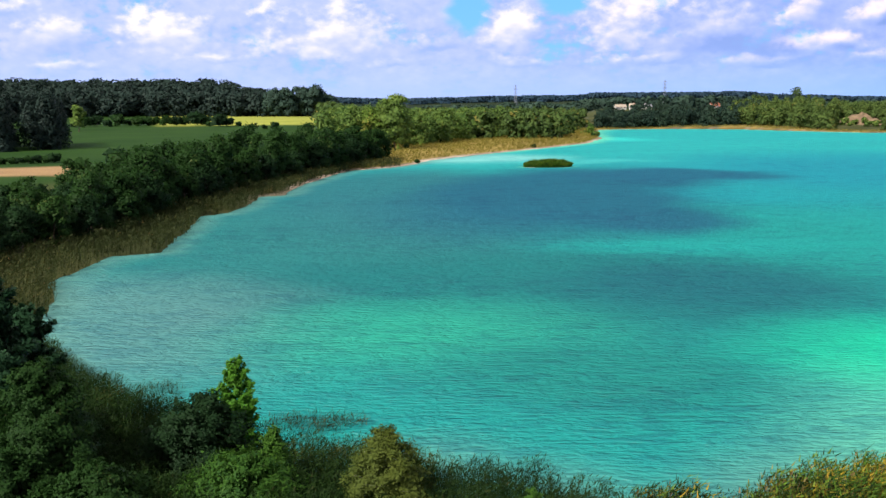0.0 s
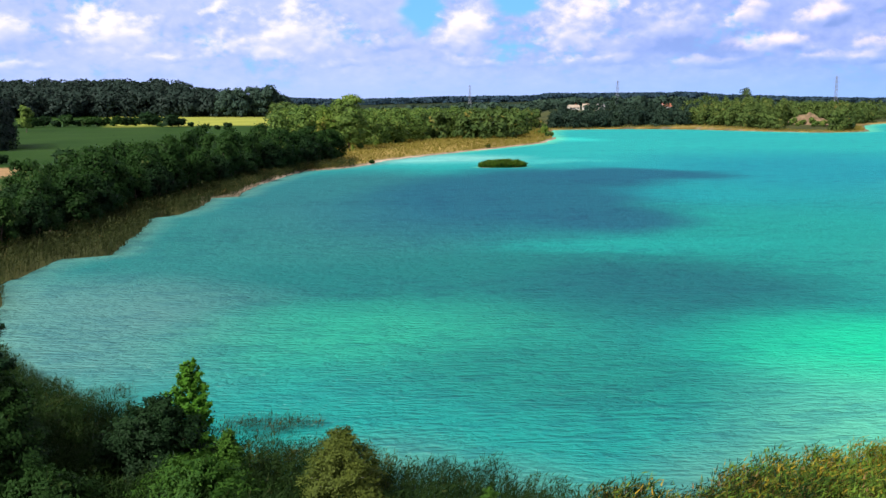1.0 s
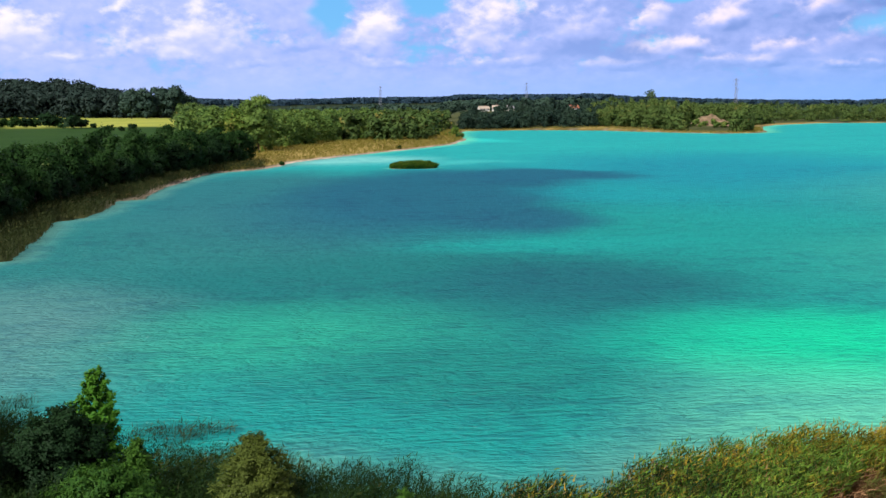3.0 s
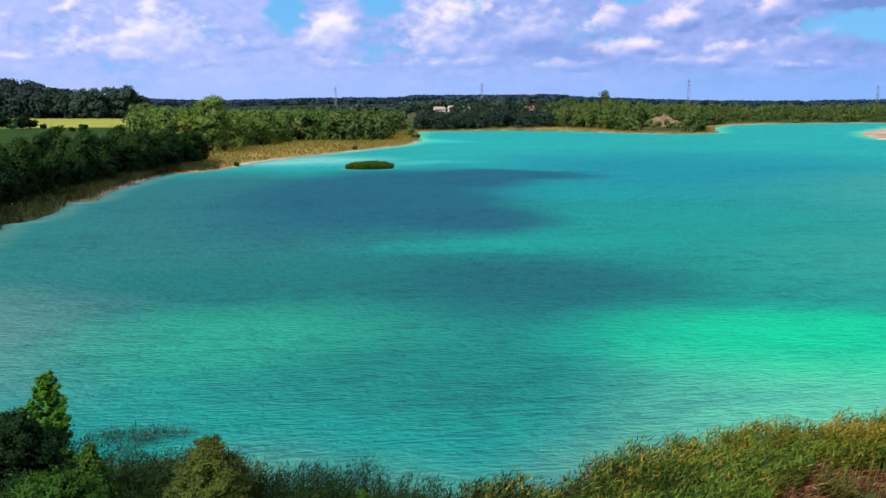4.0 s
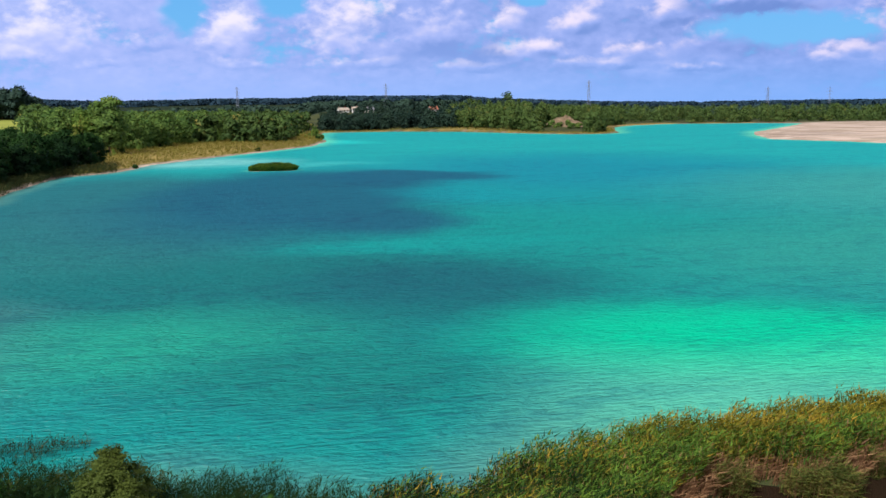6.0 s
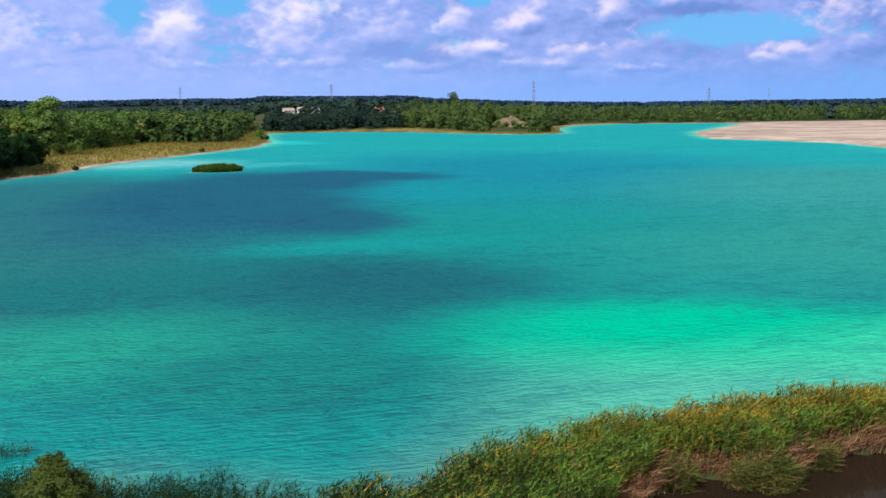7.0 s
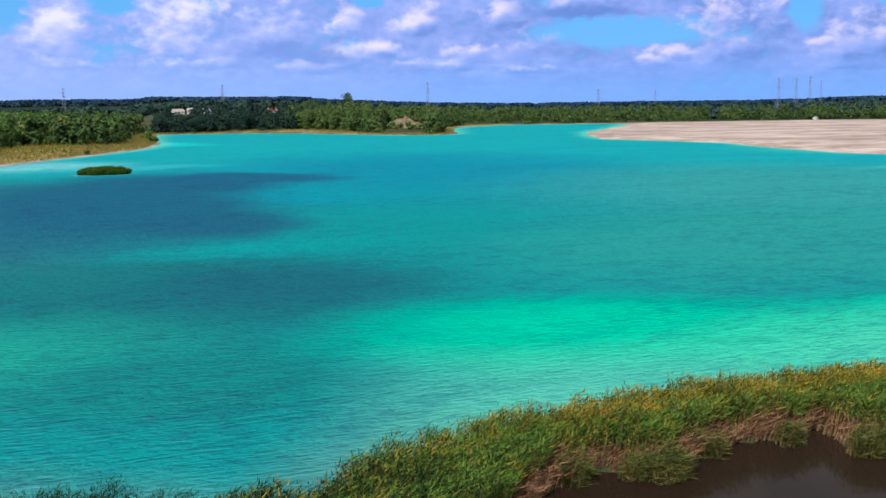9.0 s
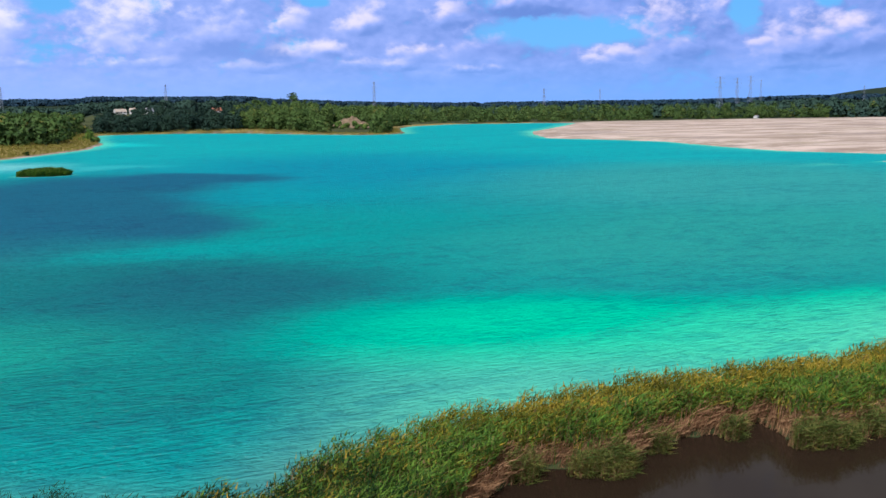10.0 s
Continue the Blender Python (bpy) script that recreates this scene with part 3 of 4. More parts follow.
def soften(me, outward, own=0.35):
    """Leaves shade with the roundness of their crown as well as with their own tilt."""
    flat = np.zeros(len(me.polygons) * 3, np.float32)
    me.polygons.foreach_get("normal", flat)
    nor = unit(unit(outward) + own * flat.reshape(-1, 3))
    me.normals_split_custom_set_from_vertices(np.repeat(nor, 3, axis=0))


def crown_points(lobes, n, rng, hollow=0.45):
    """Points near the outside of a heap of lobes (x, y, z, rx, ry, rz)."""
    lobes = np.asarray(lobes, float)
    w = lobes[:, 3] * lobes[:, 4] + lobes[:, 3] * lobes[:, 5]
    k = rng.choice(len(lobes), n, p=w / w.sum())
    u = unit(rng.normal(size=(n, 3)))
    u[:, 2] = np.where(u[:, 2] < -0.3, -u[:, 2] * rng.uniform(0, 1, n), u[:, 2])
    q = 1 - hollow * rng.uniform(0, 1, n) ** 1.6 + rng.normal(0, 0.13, n)
    return lobes[k, :3] + u * lobes[k, 3:] * q[:, None], u


def tube(bm_v, bm_f, a, b, ra, rb, sides=6):
    a, b = np.array(a, float), np.array(b, float)
    d = unit(b - a)
    s = unit(np.cross(d, (0.3, 0.9, 0.1)))
    t = np.cross(d, s)
    base = sum(len(v) for v in bm_v)
    ang = np.arange(sides) * 2 * math.pi / sides
    ring = np.cos(ang)[:, None] * s + np.sin(ang)[:, None] * t
    bm_v.append(np.concatenate([a + ring * ra, b + ring * rb]))
    i = np.arange(sides)
    j = (i + 1) % sides
    bm_f.append(base + np.stack([i, j, j + sides, i + sides], 1))


def wood_mesh(name, height, radius, lobes, rng, mat, limbs=8):
    """A tapered, slightly bent trunk with limbs that reach into the lobes."""
    v, f = [], []
    bend = rng.normal(0, 0.03 * height, (4, 2))
    bend[0] = 0
    zs = np.array([-0.4, 0.28, 0.55, 0.85]) * height
    zs[0] = -0.4
    rs = radius * np.array([1.25, 0.8, 0.5, 0.15])
    for k in range(3):
        tube(v, f, (*bend[k], zs[k]), (*bend[k + 1], zs[k + 1]), rs[k], rs[k + 1], 7)
    for lob in lobes[:limbs]:
        z0 = max(0.2 * height, min(0.75 * height, lob[2] - 0.15 * height))
        tube(v, f, (bend[1][0], bend[1][1], z0), lob[:3], radius * 0.4, radius * 0.1, 5)
    me = bpy.data.meshes.new(name)
    fill(me, np.concatenate(v), np.concatenate(f))
    me.materials.append(mat)
    return me


def leaf_mesh(name, lobes, n, size, rng, mat, hollow=0.45, long=1.5):
    c, u = crown_points(lobes, n, rng, hollow)
    v, f = leaf_clumps(c, u + (0, 0, 0.35), size, rng, long)
    me = bpy.data.meshes.new(name)
    fill(me, v, f)
    mid = np.asarray(lobes)[:, :3].mean(0)
    soften(me, u + 0.6 * unit(c - mid) + (0, 0, 0.25), 0.25)
    me.materials.append(mat)
    return me


def round_lobes(h, w, rng, n=14, low=0.25):
    """Lobes of a broad crown h high and w wide, its lowest leaves at low * h."""
    out = [(0, 0, h * (low + 1) / 2 + 0.05 * h, w * 0.30, w * 0.30, h * (1 - low) * 0.42)]
    for k in range(n):
        z = rng.uniform(low + 0.08, 0.90)
        reach = w * 0.5 * math.sin(math.pi * min(1, (z - low) / (1 - low) * 0.85 + 0.15)) ** 0.7
        a, q = rng.uniform(0, 6.28), rng.uniform(0.45, 0.78)
        s = rng.uniform(0.10, 0.24) * w
        out.append((reach * q * math.cos(a), reach * q * math.sin(a), z * h, s, s, s * rng.uniform(0.8, 1.15)))
    return out


def tall_lobes(h, w, rng, n=16, low=0.12):
    out = [(0, 0, h * 0.52, w * 0.26, w * 0.26, h * 0.40)]
    for k in range(n):
        z = rng.uniform(low, 0.93)
        a, q = rng.uniform(0, 6.28), w * 0.30 * (1 - 0.55 * z)
        s = w * rng.uniform(0.14, 0.24)
        out.append((q * math.cos(a), q * math.sin(a), z * h, s, s, s * 1.7))
    return out


def plant(name, label, category, lobes, h, n, size, mat, rng, bark=None, trunk=None, group="", long=1.5, hollow=0.45):
    """One plant: an Empty at its foot with trunk and crown."""
    ob = tagged(new(name), label, category, group)
    for key, me in (("trunk", wood_mesh("trunk", h, trunk or h * 0.016, lobes, rng, bark or BARK)),
                    ("crown", leaf_mesh("crown", lobes, n, size, rng, mat, hollow, long))):
        p = new(key, me)
        p.parent = ob
    return ob


def at(x, y, turn=0.0, s=1.0, sz=1.0, sink=0.1):
    z = float(land_height(np.array([float(x)]), np.array([float(y)]))[0])
    return Matrix.LocRotScale((x, y, max(z, -0.3) - sink), Euler((0, 0, turn)), (s, s, s * sz))


def thicket(kinds, area, want, apart, seed, sizes, heights, young=None):
    """Copies of some kinds of tree all over an area, none too near to another."""
    rng = np.random.RandomState(seed)
    spots = scatter(area, want * 6, rng)
    d = lake_edge(spots[:, 0], spots[:, 1])
    chosen = []
    for p in spots[np.argsort(d)]:
        if len(chosen) < want and all((p[0] - q[0]) ** 2 + (p[1] - q[1]) ** 2 > apart ** 2 for q in chosen):
            chosen.append(p)
    for i, (x, y) in enumerate(chosen):
        low = 1 - 0.22 * float(smooth(-math.degrees(math.atan2(x, y)), 17.5, 21.0))
        if young:      # low bushes in front, tall trees behind
            low *= young[2] + (1 - young[2]) * float(smooth(shore_distance(np.array([x]), np.array([y]), LAKE)[0], young[0], young[1]))
        m = at(x, y, rng.uniform(0, 6.28), rng.uniform(*sizes) * low, rng.uniform(*heights), 0.25)
        if i < len(kinds):
            kinds[i].matrix_basis = m
        else:
            copy_thing(kinds[rng.randint(len(kinds))], m)


BELT = [(-50, 76), (-57, 92), (-59, 112), (-58, 130), (-53, 143), (-52, 165), (-55, 188), (-49, 205), (-51, 230), (-45, 258), (-42, 290), (-33, 325), (-22, 365), (-36, 400), (-60, 380), (-66, 250), (-68, 180), (-72, 150), (-76, 110), (-72, 76)]
SPIT = [(-24, 385), (-15, 445), (4, 520), (24, 580), (60, 610), (90, 640), (104, 690), (114, 765), (60, 800), (0, 720), (-50, 560), (-55, 420)]


def shore_belt():
    rng = np.random.RandomState(11)
    kinds = []
    for k in range(7):
        h = 13.0
        lob = round_lobes(h, 8.6 + k % 3, rng, 24, 0.0)
        # cloud shade over the belt sits in the leaf colour
        kinds.append(plant("tree", "leafy green tree in the dense shore belt, darkened as in cloud shade", "tree", lob, h, 3200, 0.38,
                           (LEAF_SHADED, LEAF_OLIVE_DIM, LEAF_SHADED, LEAF_OLIVE_DIM, LEAF_OLIVE_DIM)[k % 5], rng, group="shore belt trees"))
    thicket(kinds, BELT, 215, 3.5, 13, (0.70, 1.04), (0.86, 1.06))


def spit_woods():
    rng = np.random.RandomState(12)
    kinds = []
    for k in range(7):
        h = 14.0
        lob = round_lobes(h, 9.5 + k % 3, rng, 15, 0.04) if k % 2 else tall_lobes(h, 8.0, rng, 17, 0.03)
        kinds.append(plant("tree", "sunlit yellow-green willow in the thicket on the spit", "tree", lob, h, 3300, 0.50,
                           (LEAF_FRESH, LEAF_WILLOW, LEAF_FRESH, LEAF_OLIVE_DIM)[k % 4], rng, group="spit trees"))
    thicket(kinds, SPIT, 150, 6.0, 14, (0.62, 1.45), (0.8, 1.15), (30, 130, 0.38))
    lob = round_lobes(24.0, 17.0, rng, 26, 0.08)
    big = plant("tall_tree", "tall rounded green tree above the thicket on the spit", "tree", lob, 24.0, 8000, 0.6, LEAF_WILLOW, rng)
    big.matrix_basis = at(-21.5, 440, 0.4)
    near = plant("tall_tree", "broad green tree beside the tall one on the spit", "tree", round_lobes(18.0, 15.0, rng, 18, 0.06), 18.0, 6000, 0.55, LEAF_FRESH, rng)
    near.matrix_basis = at(-32, 440, 0.4)


shore_belt()
spit_woods()


def woods(name, label, places, heights, widths, quads, size, mat, seed, lobes=7):
    """A far wood nobody could count: lobed crowns of many leaf clumps on the ground's own relief."""
    rng = np.random.RandomState(seed)
    n = len(places)
    z0 = land_height(places[:, 0], places[:, 1])
    h, w = heights[:, None], widths[:, None]
    zl = rng.uniform(0.08, 0.85, (n, lobes))
    zl[:, 0] = 0.86
    al, ql = rng.uniform(0, 6.28, (n, lobes)), rng.uniform(0.15, 0.36, (n, lobes)) * (1.15 - 0.7 * zl)
    lx, ly = places[:, :1] + np.cos(al) * ql * w, places[:, 1:] + np.sin(al) * ql * w
    k = rng.randint(0, lobes, (n, quads))
    row = np.arange(n)[:, None]
    u = unit(rng.normal(size=(n, quads, 3)))
    u[..., 2] = np.where(u[..., 2] < -0.2, -u[..., 2], u[..., 2])
    q = 1 - 0.35 * rng.uniform(size=(n, quads)) ** 2
    c = np.stack([lx[row, k] + u[..., 0] * q * w * 0.27, ly[row, k] + u[..., 1] * q * w * 0.27,
                  z0[:, None] + h * (zl[row, k] - 0.12) + u[..., 2] * q * h * 0.20], -1).reshape(-1, 3)
    v, f = leaf_clumps(c, u.reshape(-1, 3) + (0, 0, 0.35), size, rng, 1.2, 0.6)
    me = bpy.data.meshes.new(name)
    fill(me, v, f)
    mid = np.stack([places[:, 0], places[:, 1], z0 + heights * 0.45], 1)[:, None, :]
    soften(me, u.reshape(-1, 3) + 0.8 * unit(c - np.broadcast_to(mid, (n, quads, 3)).reshape(-1, 3)) + (0, 0, 0.2), 0.18)
    me.materials.append(mat)
    return tagged(new(name, me), label, "wood", kind="stuff")


def sector(az0, az1, r0, r1, n, rng, clear=6.0):
    """Random places on land in a sector of the plan."""
    a, r = np.radians(rng.uniform(az0, az1, n * 3)), np.sqrt(rng.uniform(r0 ** 2, r1 ** 2, n * 3))
    p = np.stack([r * np.sin(a), r * np.cos(a)], 1)
    p = p[lake_edge(p[:, 0], p[:, 1]) > clear]
    return p[:n]


def far_woods():
    rng = np.random.RandomState(21)
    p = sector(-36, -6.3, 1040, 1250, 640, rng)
    woods("hill_wood", "closed wood on the hill behind the meadows, cloud shade and haze in its colour", p, rng.uniform(23, 26, len(p)), rng.uniform(22, 32, len(p)), 380, 2.3, WOODS_SHADE_HAZE, 31, 18)
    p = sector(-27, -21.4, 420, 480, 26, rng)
    woods("copse", "tall dark copse at the edge of the meadow", p, rng.uniform(21, 26, len(p)), rng.uniform(11, 15, len(p)), 3000, 0.65, WOODS_SHADE_HAZE, 36, 22)
    p = scatter(SPIT, 420, rng)
    p = p[lake_edge(p[:, 0], p[:, 1]) > 60]
    woods("spit_thicket", "sunlit willow thicket on the back of the spit", p, rng.uniform(11, 20, len(p)), rng.uniform(9, 13, len(p)), 480, 0.85, LEAF_WILLOW, 37, 9)
    p = np.concatenate([sector(-7, 8.4, 560, 900, 330, rng, 20.0)])
    woods("spit_back_wood", "green wood behind the spit", p, rng.uniform(13, 18, len(p)), rng.uniform(10, 15, len(p)), 240, 1.6, WOODS_MIXED, 38)
    p = sector(8.8, 26.2, 690, 1050, 1300, rng, 12.0)
    p = p[(p[:, 0] > 105)]
    a = np.degrees(np.arctan2(p[:, 0], p[:, 1]))
    p = p[~((a > 21.3) & (a < 24.1) & (np.hypot(p[:, 0], p[:, 1]) < 880))]
    back = lake_edge(p[:, 0], p[:, 1])
    p = p[rng.uniform(size=len(p)) < np.where(back < 60, 1.0, 0.25)]
    az = np.degrees(np.arctan2(p[:, 0], p[:, 1]))
    high = rng.uniform(6, 17, len(p)) + 2.5 * wobble(p[:, 0], p[:, 1], 50, 3) + 4 * smooth(az, 14, 18) - 2.5 * smooth(az, 12.5, 9.5)
    # the west part takes leaf colour darkened by cloud shade
    west = az < 17.0 + rng.normal(0, 0.5, len(p))
    woods("cape_wood", "mixed autumn-tinged wood on the far cape", p[~west], high[~west], rng.uniform(8, 13, (~west).sum()), 760, 0.78, WOODS_MIXED, 32, 12)
    woods("shore_wood", "green wood along the far shore, leaves darkened as in cloud shade", p[west], high[west], rng.uniform(8, 13, west.sum()), 620, 0.78, WOODS_SHADE, 39, 12)
    p = sector(24, 58, 1120, 1500, 560, rng, 10.0)
    p = p[ground_zones(p[:, 0], p[:, 1])["sand"] < 0.1]
    woods("back_wood", "green wood behind the far bay and the sand flat", p, rng.uniform(9, 23, len(p)), rng.uniform(10, 18, len(p)), 420, 1.0, WOODS_MIXED, 33, 12)
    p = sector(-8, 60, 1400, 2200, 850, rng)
    woods("valley_wood", "wood in the valley beyond the lake, haze in its leaf colour", p, rng.uniform(12, 20, len(p)), rng.uniform(24, 40, len(p)), 150, 3.6, WOODS_VALLEY_HAZE, 34)
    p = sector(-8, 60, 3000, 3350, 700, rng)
    woods("ridge_wood", "wood on the horizon ridge, haze-blue in its leaf colour", p, rng.uniform(14, 17, len(p)), rng.uniform(60, 100, len(p)), 200, 5.0, WOODS_HAZE, 35)


far_woods()


# ---- reeds ----
def reeds(name, label, pts, height, mats, seed, lean=(0.5, -0.25), leaves=8, width=0.036, leaf_len=0.36, stem_low=0.0, plumes=0.035, droop=0.0, base=None):
    """A reed bed: stems, arching leaves and plumes, leaning with the wind. Mats: stem, leaf, plume."""
    rng = np.random.RandomState(seed)
    n = len(pts)
    z0 = (np.maximum(land_height(pts[:, 0], pts[:, 1]), -0.1) - 0.05) if base is None else base
    h = height * rng.uniform(0.86, 1.08, n)
    tip = np.stack([rng.normal(lean[0], 0.28, n), rng.normal(lean[1], 0.28, n)], 1) * (0.28 * h)[:, None]
    foot = np.stack([pts[:, 0], pts[:, 1], z0], 1)
    vs, fs, ms, k = [], [], [], 0

    def along(t):
        return foot + np.stack([tip[:, 0] * t ** 1.6, tip[:, 1] * t ** 1.6, h * t], 1)

    side = unit(np.stack([rng.normal(size=n), rng.normal(size=n), np.zeros(n)], 1))
    a, b = along(np.zeros(n)), along(np.full(n, 0.96))
    w = width * 0.45
    vs.append(np.stack([a - side * w, a + side * w, b], 1).reshape(-1, 3))
    ms.append(np.zeros(n, int))
    for j in range(leaves):
        t = np.clip((stem_low + (1 - stem_low) * (j + 0.6) / leaves) + rng.normal(0, 0.05, n), 0.05, 0.97)
        p = along(t)
        ang = rng.uniform(0, 6.28, n)
        out = np.stack([np.cos(ang) + lean[0] * 1.1, np.sin(ang) + lean[1] * 1.1, np.zeros(n)], 1)
        L = (leaf_len * rng.uniform(0.6, 1.3, n))[:, None]
        rise = (0.95 - 0.75 * rng.uniform(0, 1, n) - droop)[:, None] * L * (0, 0, 1.0)
        s = (unit(np.cross(out, (0, 0, 1.0))) + 0.4 * rng.normal(size=(n, 3))) * width * 0.62
        vs.append(np.stack([p + out * L * 0.15 - s, p + out * L * 0.15 + s, p + out * L * 0.95 + rise], 1).reshape(-1, 3))
        ms.append(np.ones(n, int))
    pl = rng.uniform(size=n) < plumes
    p, s, sp = along(np.full(n, 0.90))[pl], side[pl], np.stack([tip[pl, 0] * 0.2, tip[pl, 1] * 0.2, 0.07 * h[pl]], 1)
    vs.append(np.stack([p - s * 0.05, p + s * 0.05, p + sp * 1.4], 1).reshape(-1, 3))
    ms.append(np.full(pl.sum(), 2))
    v, m = np.concatenate(vs), np.concatenate(ms)
    me = bpy.data.meshes.new(name)
    for mat in mats:
        me.materials.append(mat)
    fill(me, v, np.arange(len(v)).reshape(-1, 3), m)
    return tagged(new(name, me), label, "reeds", kind="stuff")


def tussocks(pts, seed):
    """How much taller or lower the reeds stand in each tussock."""
    return 1 + 0.16 * wobble(pts[:, 0], pts[:, 1], 5.0, seed) + 0.16 * wobble(pts[:, 0], pts[:, 1], 2.2, seed + 1) + 0.14 * wobble(pts[:, 0], pts[:, 1], 0.9, seed + 2)


def reed_beds():
    rng = np.random.RandomState(41)
    bank = list(map(tuple, LAKE_NEAR[11:24])) + [(90, 44), (80, 40)] + [tuple(p) for p in POND_SHORE[15:1:-1]] + [(16, 36), (9, 36)]
    p = scatter(bank, 36000, rng)
    dp = shore_distance(p[:, 0], p[:, 1], POND_SHORE)
    p = p[(dp > 0.55 + 0.8 * wobble(p[:, 0], p[:, 1], 4, 6)) | (p[:, 0] < 22)]
    dl = lake_edge(p[:, 0], p[:, 1])
    golden = rng.uniform(size=len(p)) < np.clip(1.2 - (dl - 3.1 + 0.9 * wobble(p[:, 0], p[:, 1], 7, 9)) * 0.55, 0.18, 0.95) * (0.22 + 0.95 * smooth(p[:, 0], 14, 34))
    g = p[golden]
    reeds("golden_reeds", "tall golden-tipped reeds on the lake side of the bank", g, 2.5 * tussocks(g, 5), (REED_GREEN, REED_GOLD, REED_PLUME), 42, stem_low=0.35, width=0.048)
    # towards the left more reeds take the cloud-shaded colour
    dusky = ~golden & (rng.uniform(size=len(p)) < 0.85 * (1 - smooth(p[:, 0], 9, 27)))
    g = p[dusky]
    reeds("dark_reeds", "tall green reeds at the narrow end of the bank, cloud shade in their colour", g, 2.5 * tussocks(g, 5), (REED_STEM, REED_SHADE, REED_PLUME), 51, stem_low=0.4, width=0.048)
    g = p[~golden & ~dusky]
    reeds("green_reeds", "tall green reeds along the crest of the bank", g, 2.55 * tussocks(g, 5), (REED_STEM, REED_GREEN, REED_PLUME), 44, stem_low=0.5, width=0.048)
    e = scatter(bank, 60000, rng)
    dp = shore_distance(e[:, 0], e[:, 1], POND_SHORE)
    e = e[(dp < 0.95 + 0.85 * wobble(e[:, 0], e[:, 1], 4, 6)) & (dp > -0.15)][:6500]
    grow = 0.55 + 0.45 * smooth(shore_distance(e[:, 0], e[:, 1], POND_SHORE), -0.1, 1.3)
    reeds("dry_reeds", "bent brown reed stems hanging over the pond's edge", e, 1.95 * grow * tussocks(e, 8) * rng.uniform(0.6, 1.1, len(e)), (REED_STEM, REED_STEM, REED_PLUME), 45, lean=(0.9, -0.55), leaves=2, stem_low=0.3, leaf_len=0.40, width=0.042)
    t = []
    for cx, cy, rr, k in ((32.6, 41.6, 1.3, 300), (31.0, 42.4, 1.0, 160), (45.4, 39.7, 1.4, 320), (47.0, 39.0, 1.3, 280), (50.5, 39.4, 1.6, 260), (36.8, 43.2, 0.8, 110), (42.4, 42.9, 0.9, 130), (27.5, 43.2, 1.0, 160)):
        q, u = rr * np.sqrt(rng.uniform(0, 1, k)), rng.uniform(0, 6.28, k)
        t.append(np.stack([cx + q * np.cos(u), cy + q * np.sin(u) * 0.7], 1))
    t = np.concatenate(t)
    reeds("pond_tufts", "drooping green reed tufts at the pond's edge", t, 1.5 * tussocks(t, 8) * rng.uniform(0.7, 1.15, len(t)), (REED_STEM, REED_TUFT, REED_PLUME), 50, lean=(0.15, -0.5), leaves=9, droop=0.25, leaf_len=0.5, width=0.035)
    shore = list(map(tuple, LAKE_NEAR[2:12])) + [(9, 36), (-2, 38), (-12, 42), (-22, 52), (-34, 66), (-40, 80)]
    p = scatter(shore, 19000, rng)
    reeds("shore_reeds", "green reeds along the near shore, darkened as in cloud shade", p, 2.4 * tussocks(p, 5), (REED_SHADE, REED_SHADE, REED_OLIVE), 43, stem_low=0.25, lean=(0.3, -0.12), leaves=9, width=0.032, leaf_len=0.32, plumes=0.03)
    # strip of olive reeds in front of the wooded belt
    a = rng.uniform(-26, -2.5, 60000)
    r = np.sqrt(rng.uniform(95 ** 2, 350 ** 2, 60000))
    p = np.stack([r * np.sin(np.radians(a)), r * np.cos(np.radians(a))], 1)
    d = lake_edge(p[:, 0], p[:, 1])
    p = p[(d > -0.3) & (d < 11 + 3 * wobble(p[:, 0], p[:, 1], 20, 2))]
    reeds("fringe_reeds", "olive-brown reed fringe between the water and the trees", p[:12000], 2.2 * tussocks(p[:12000], 3), (REED_OLIVE, REED_OLIVE, REED_PLUME), 46, leaves=5, width=0.08, leaf_len=0.6, plumes=0.02)
    # low reed island
    cx, cy, rx, ry = ISLAND
    q, t = np.sqrt(rng.uniform(0, 1, 4200)), rng.uniform(0, 6.28, 4200)
    p = np.stack([cx + rx * 0.98 * q * np.cos(t), cy + ry * 0.95 * q * np.sin(t)], 1)
    reeds("island_reeds", "low island thick with dark green reeds", p, (1.9 - 0.8 * q ** 3) * tussocks(p, 4), (REED_OLIVE, REED_GREEN, REED_PLUME), 47, leaves=6, width=0.16, leaf_len=0.7)
    # thin reeds that stand in the shallow water
    t, q = rng.uniform(0, 6.28, 420), np.sqrt(rng.uniform(0, 1, 420))
    p = np.stack([-8.6 + 3.6 * q * np.cos(t), 60.6 + 1.6 * q * np.sin(t)], 1)
    t, q = rng.uniform(0, 6.28, 120), np.sqrt(rng.uniform(0, 1, 120))
    p = np.concatenate([p, np.stack([-20.8 + 2.0 * q * np.cos(t), 69.0 + 1.2 * q * np.sin(t)], 1)])
    reeds("water_reeds", "thin reeds standing in the shallow water", p, 0.65 * tussocks(p, 4), (REED_OLIVE, REED_OLIVE, REED_PLUME), 48, leaves=2, width=0.03, leaf_len=0.4, base=np.full(len(p), -0.1))
    # marsh grass on the spit and along the far shores
    a, r = rng.uniform(-6, 27, 90000), np.sqrt(rng.uniform(300 ** 2, 860 ** 2, 90000))
    p = np.stack([r * np.sin(np.radians(a)), r * np.cos(np.radians(a))], 1)
    d = lake_edge(p[:, 0], p[:, 1])
    far = np.hypot(p[:, 0], p[:, 1])
    p = p[(d > 2.5) & (d < np.where(far < 660, 90, 16))][:16000]
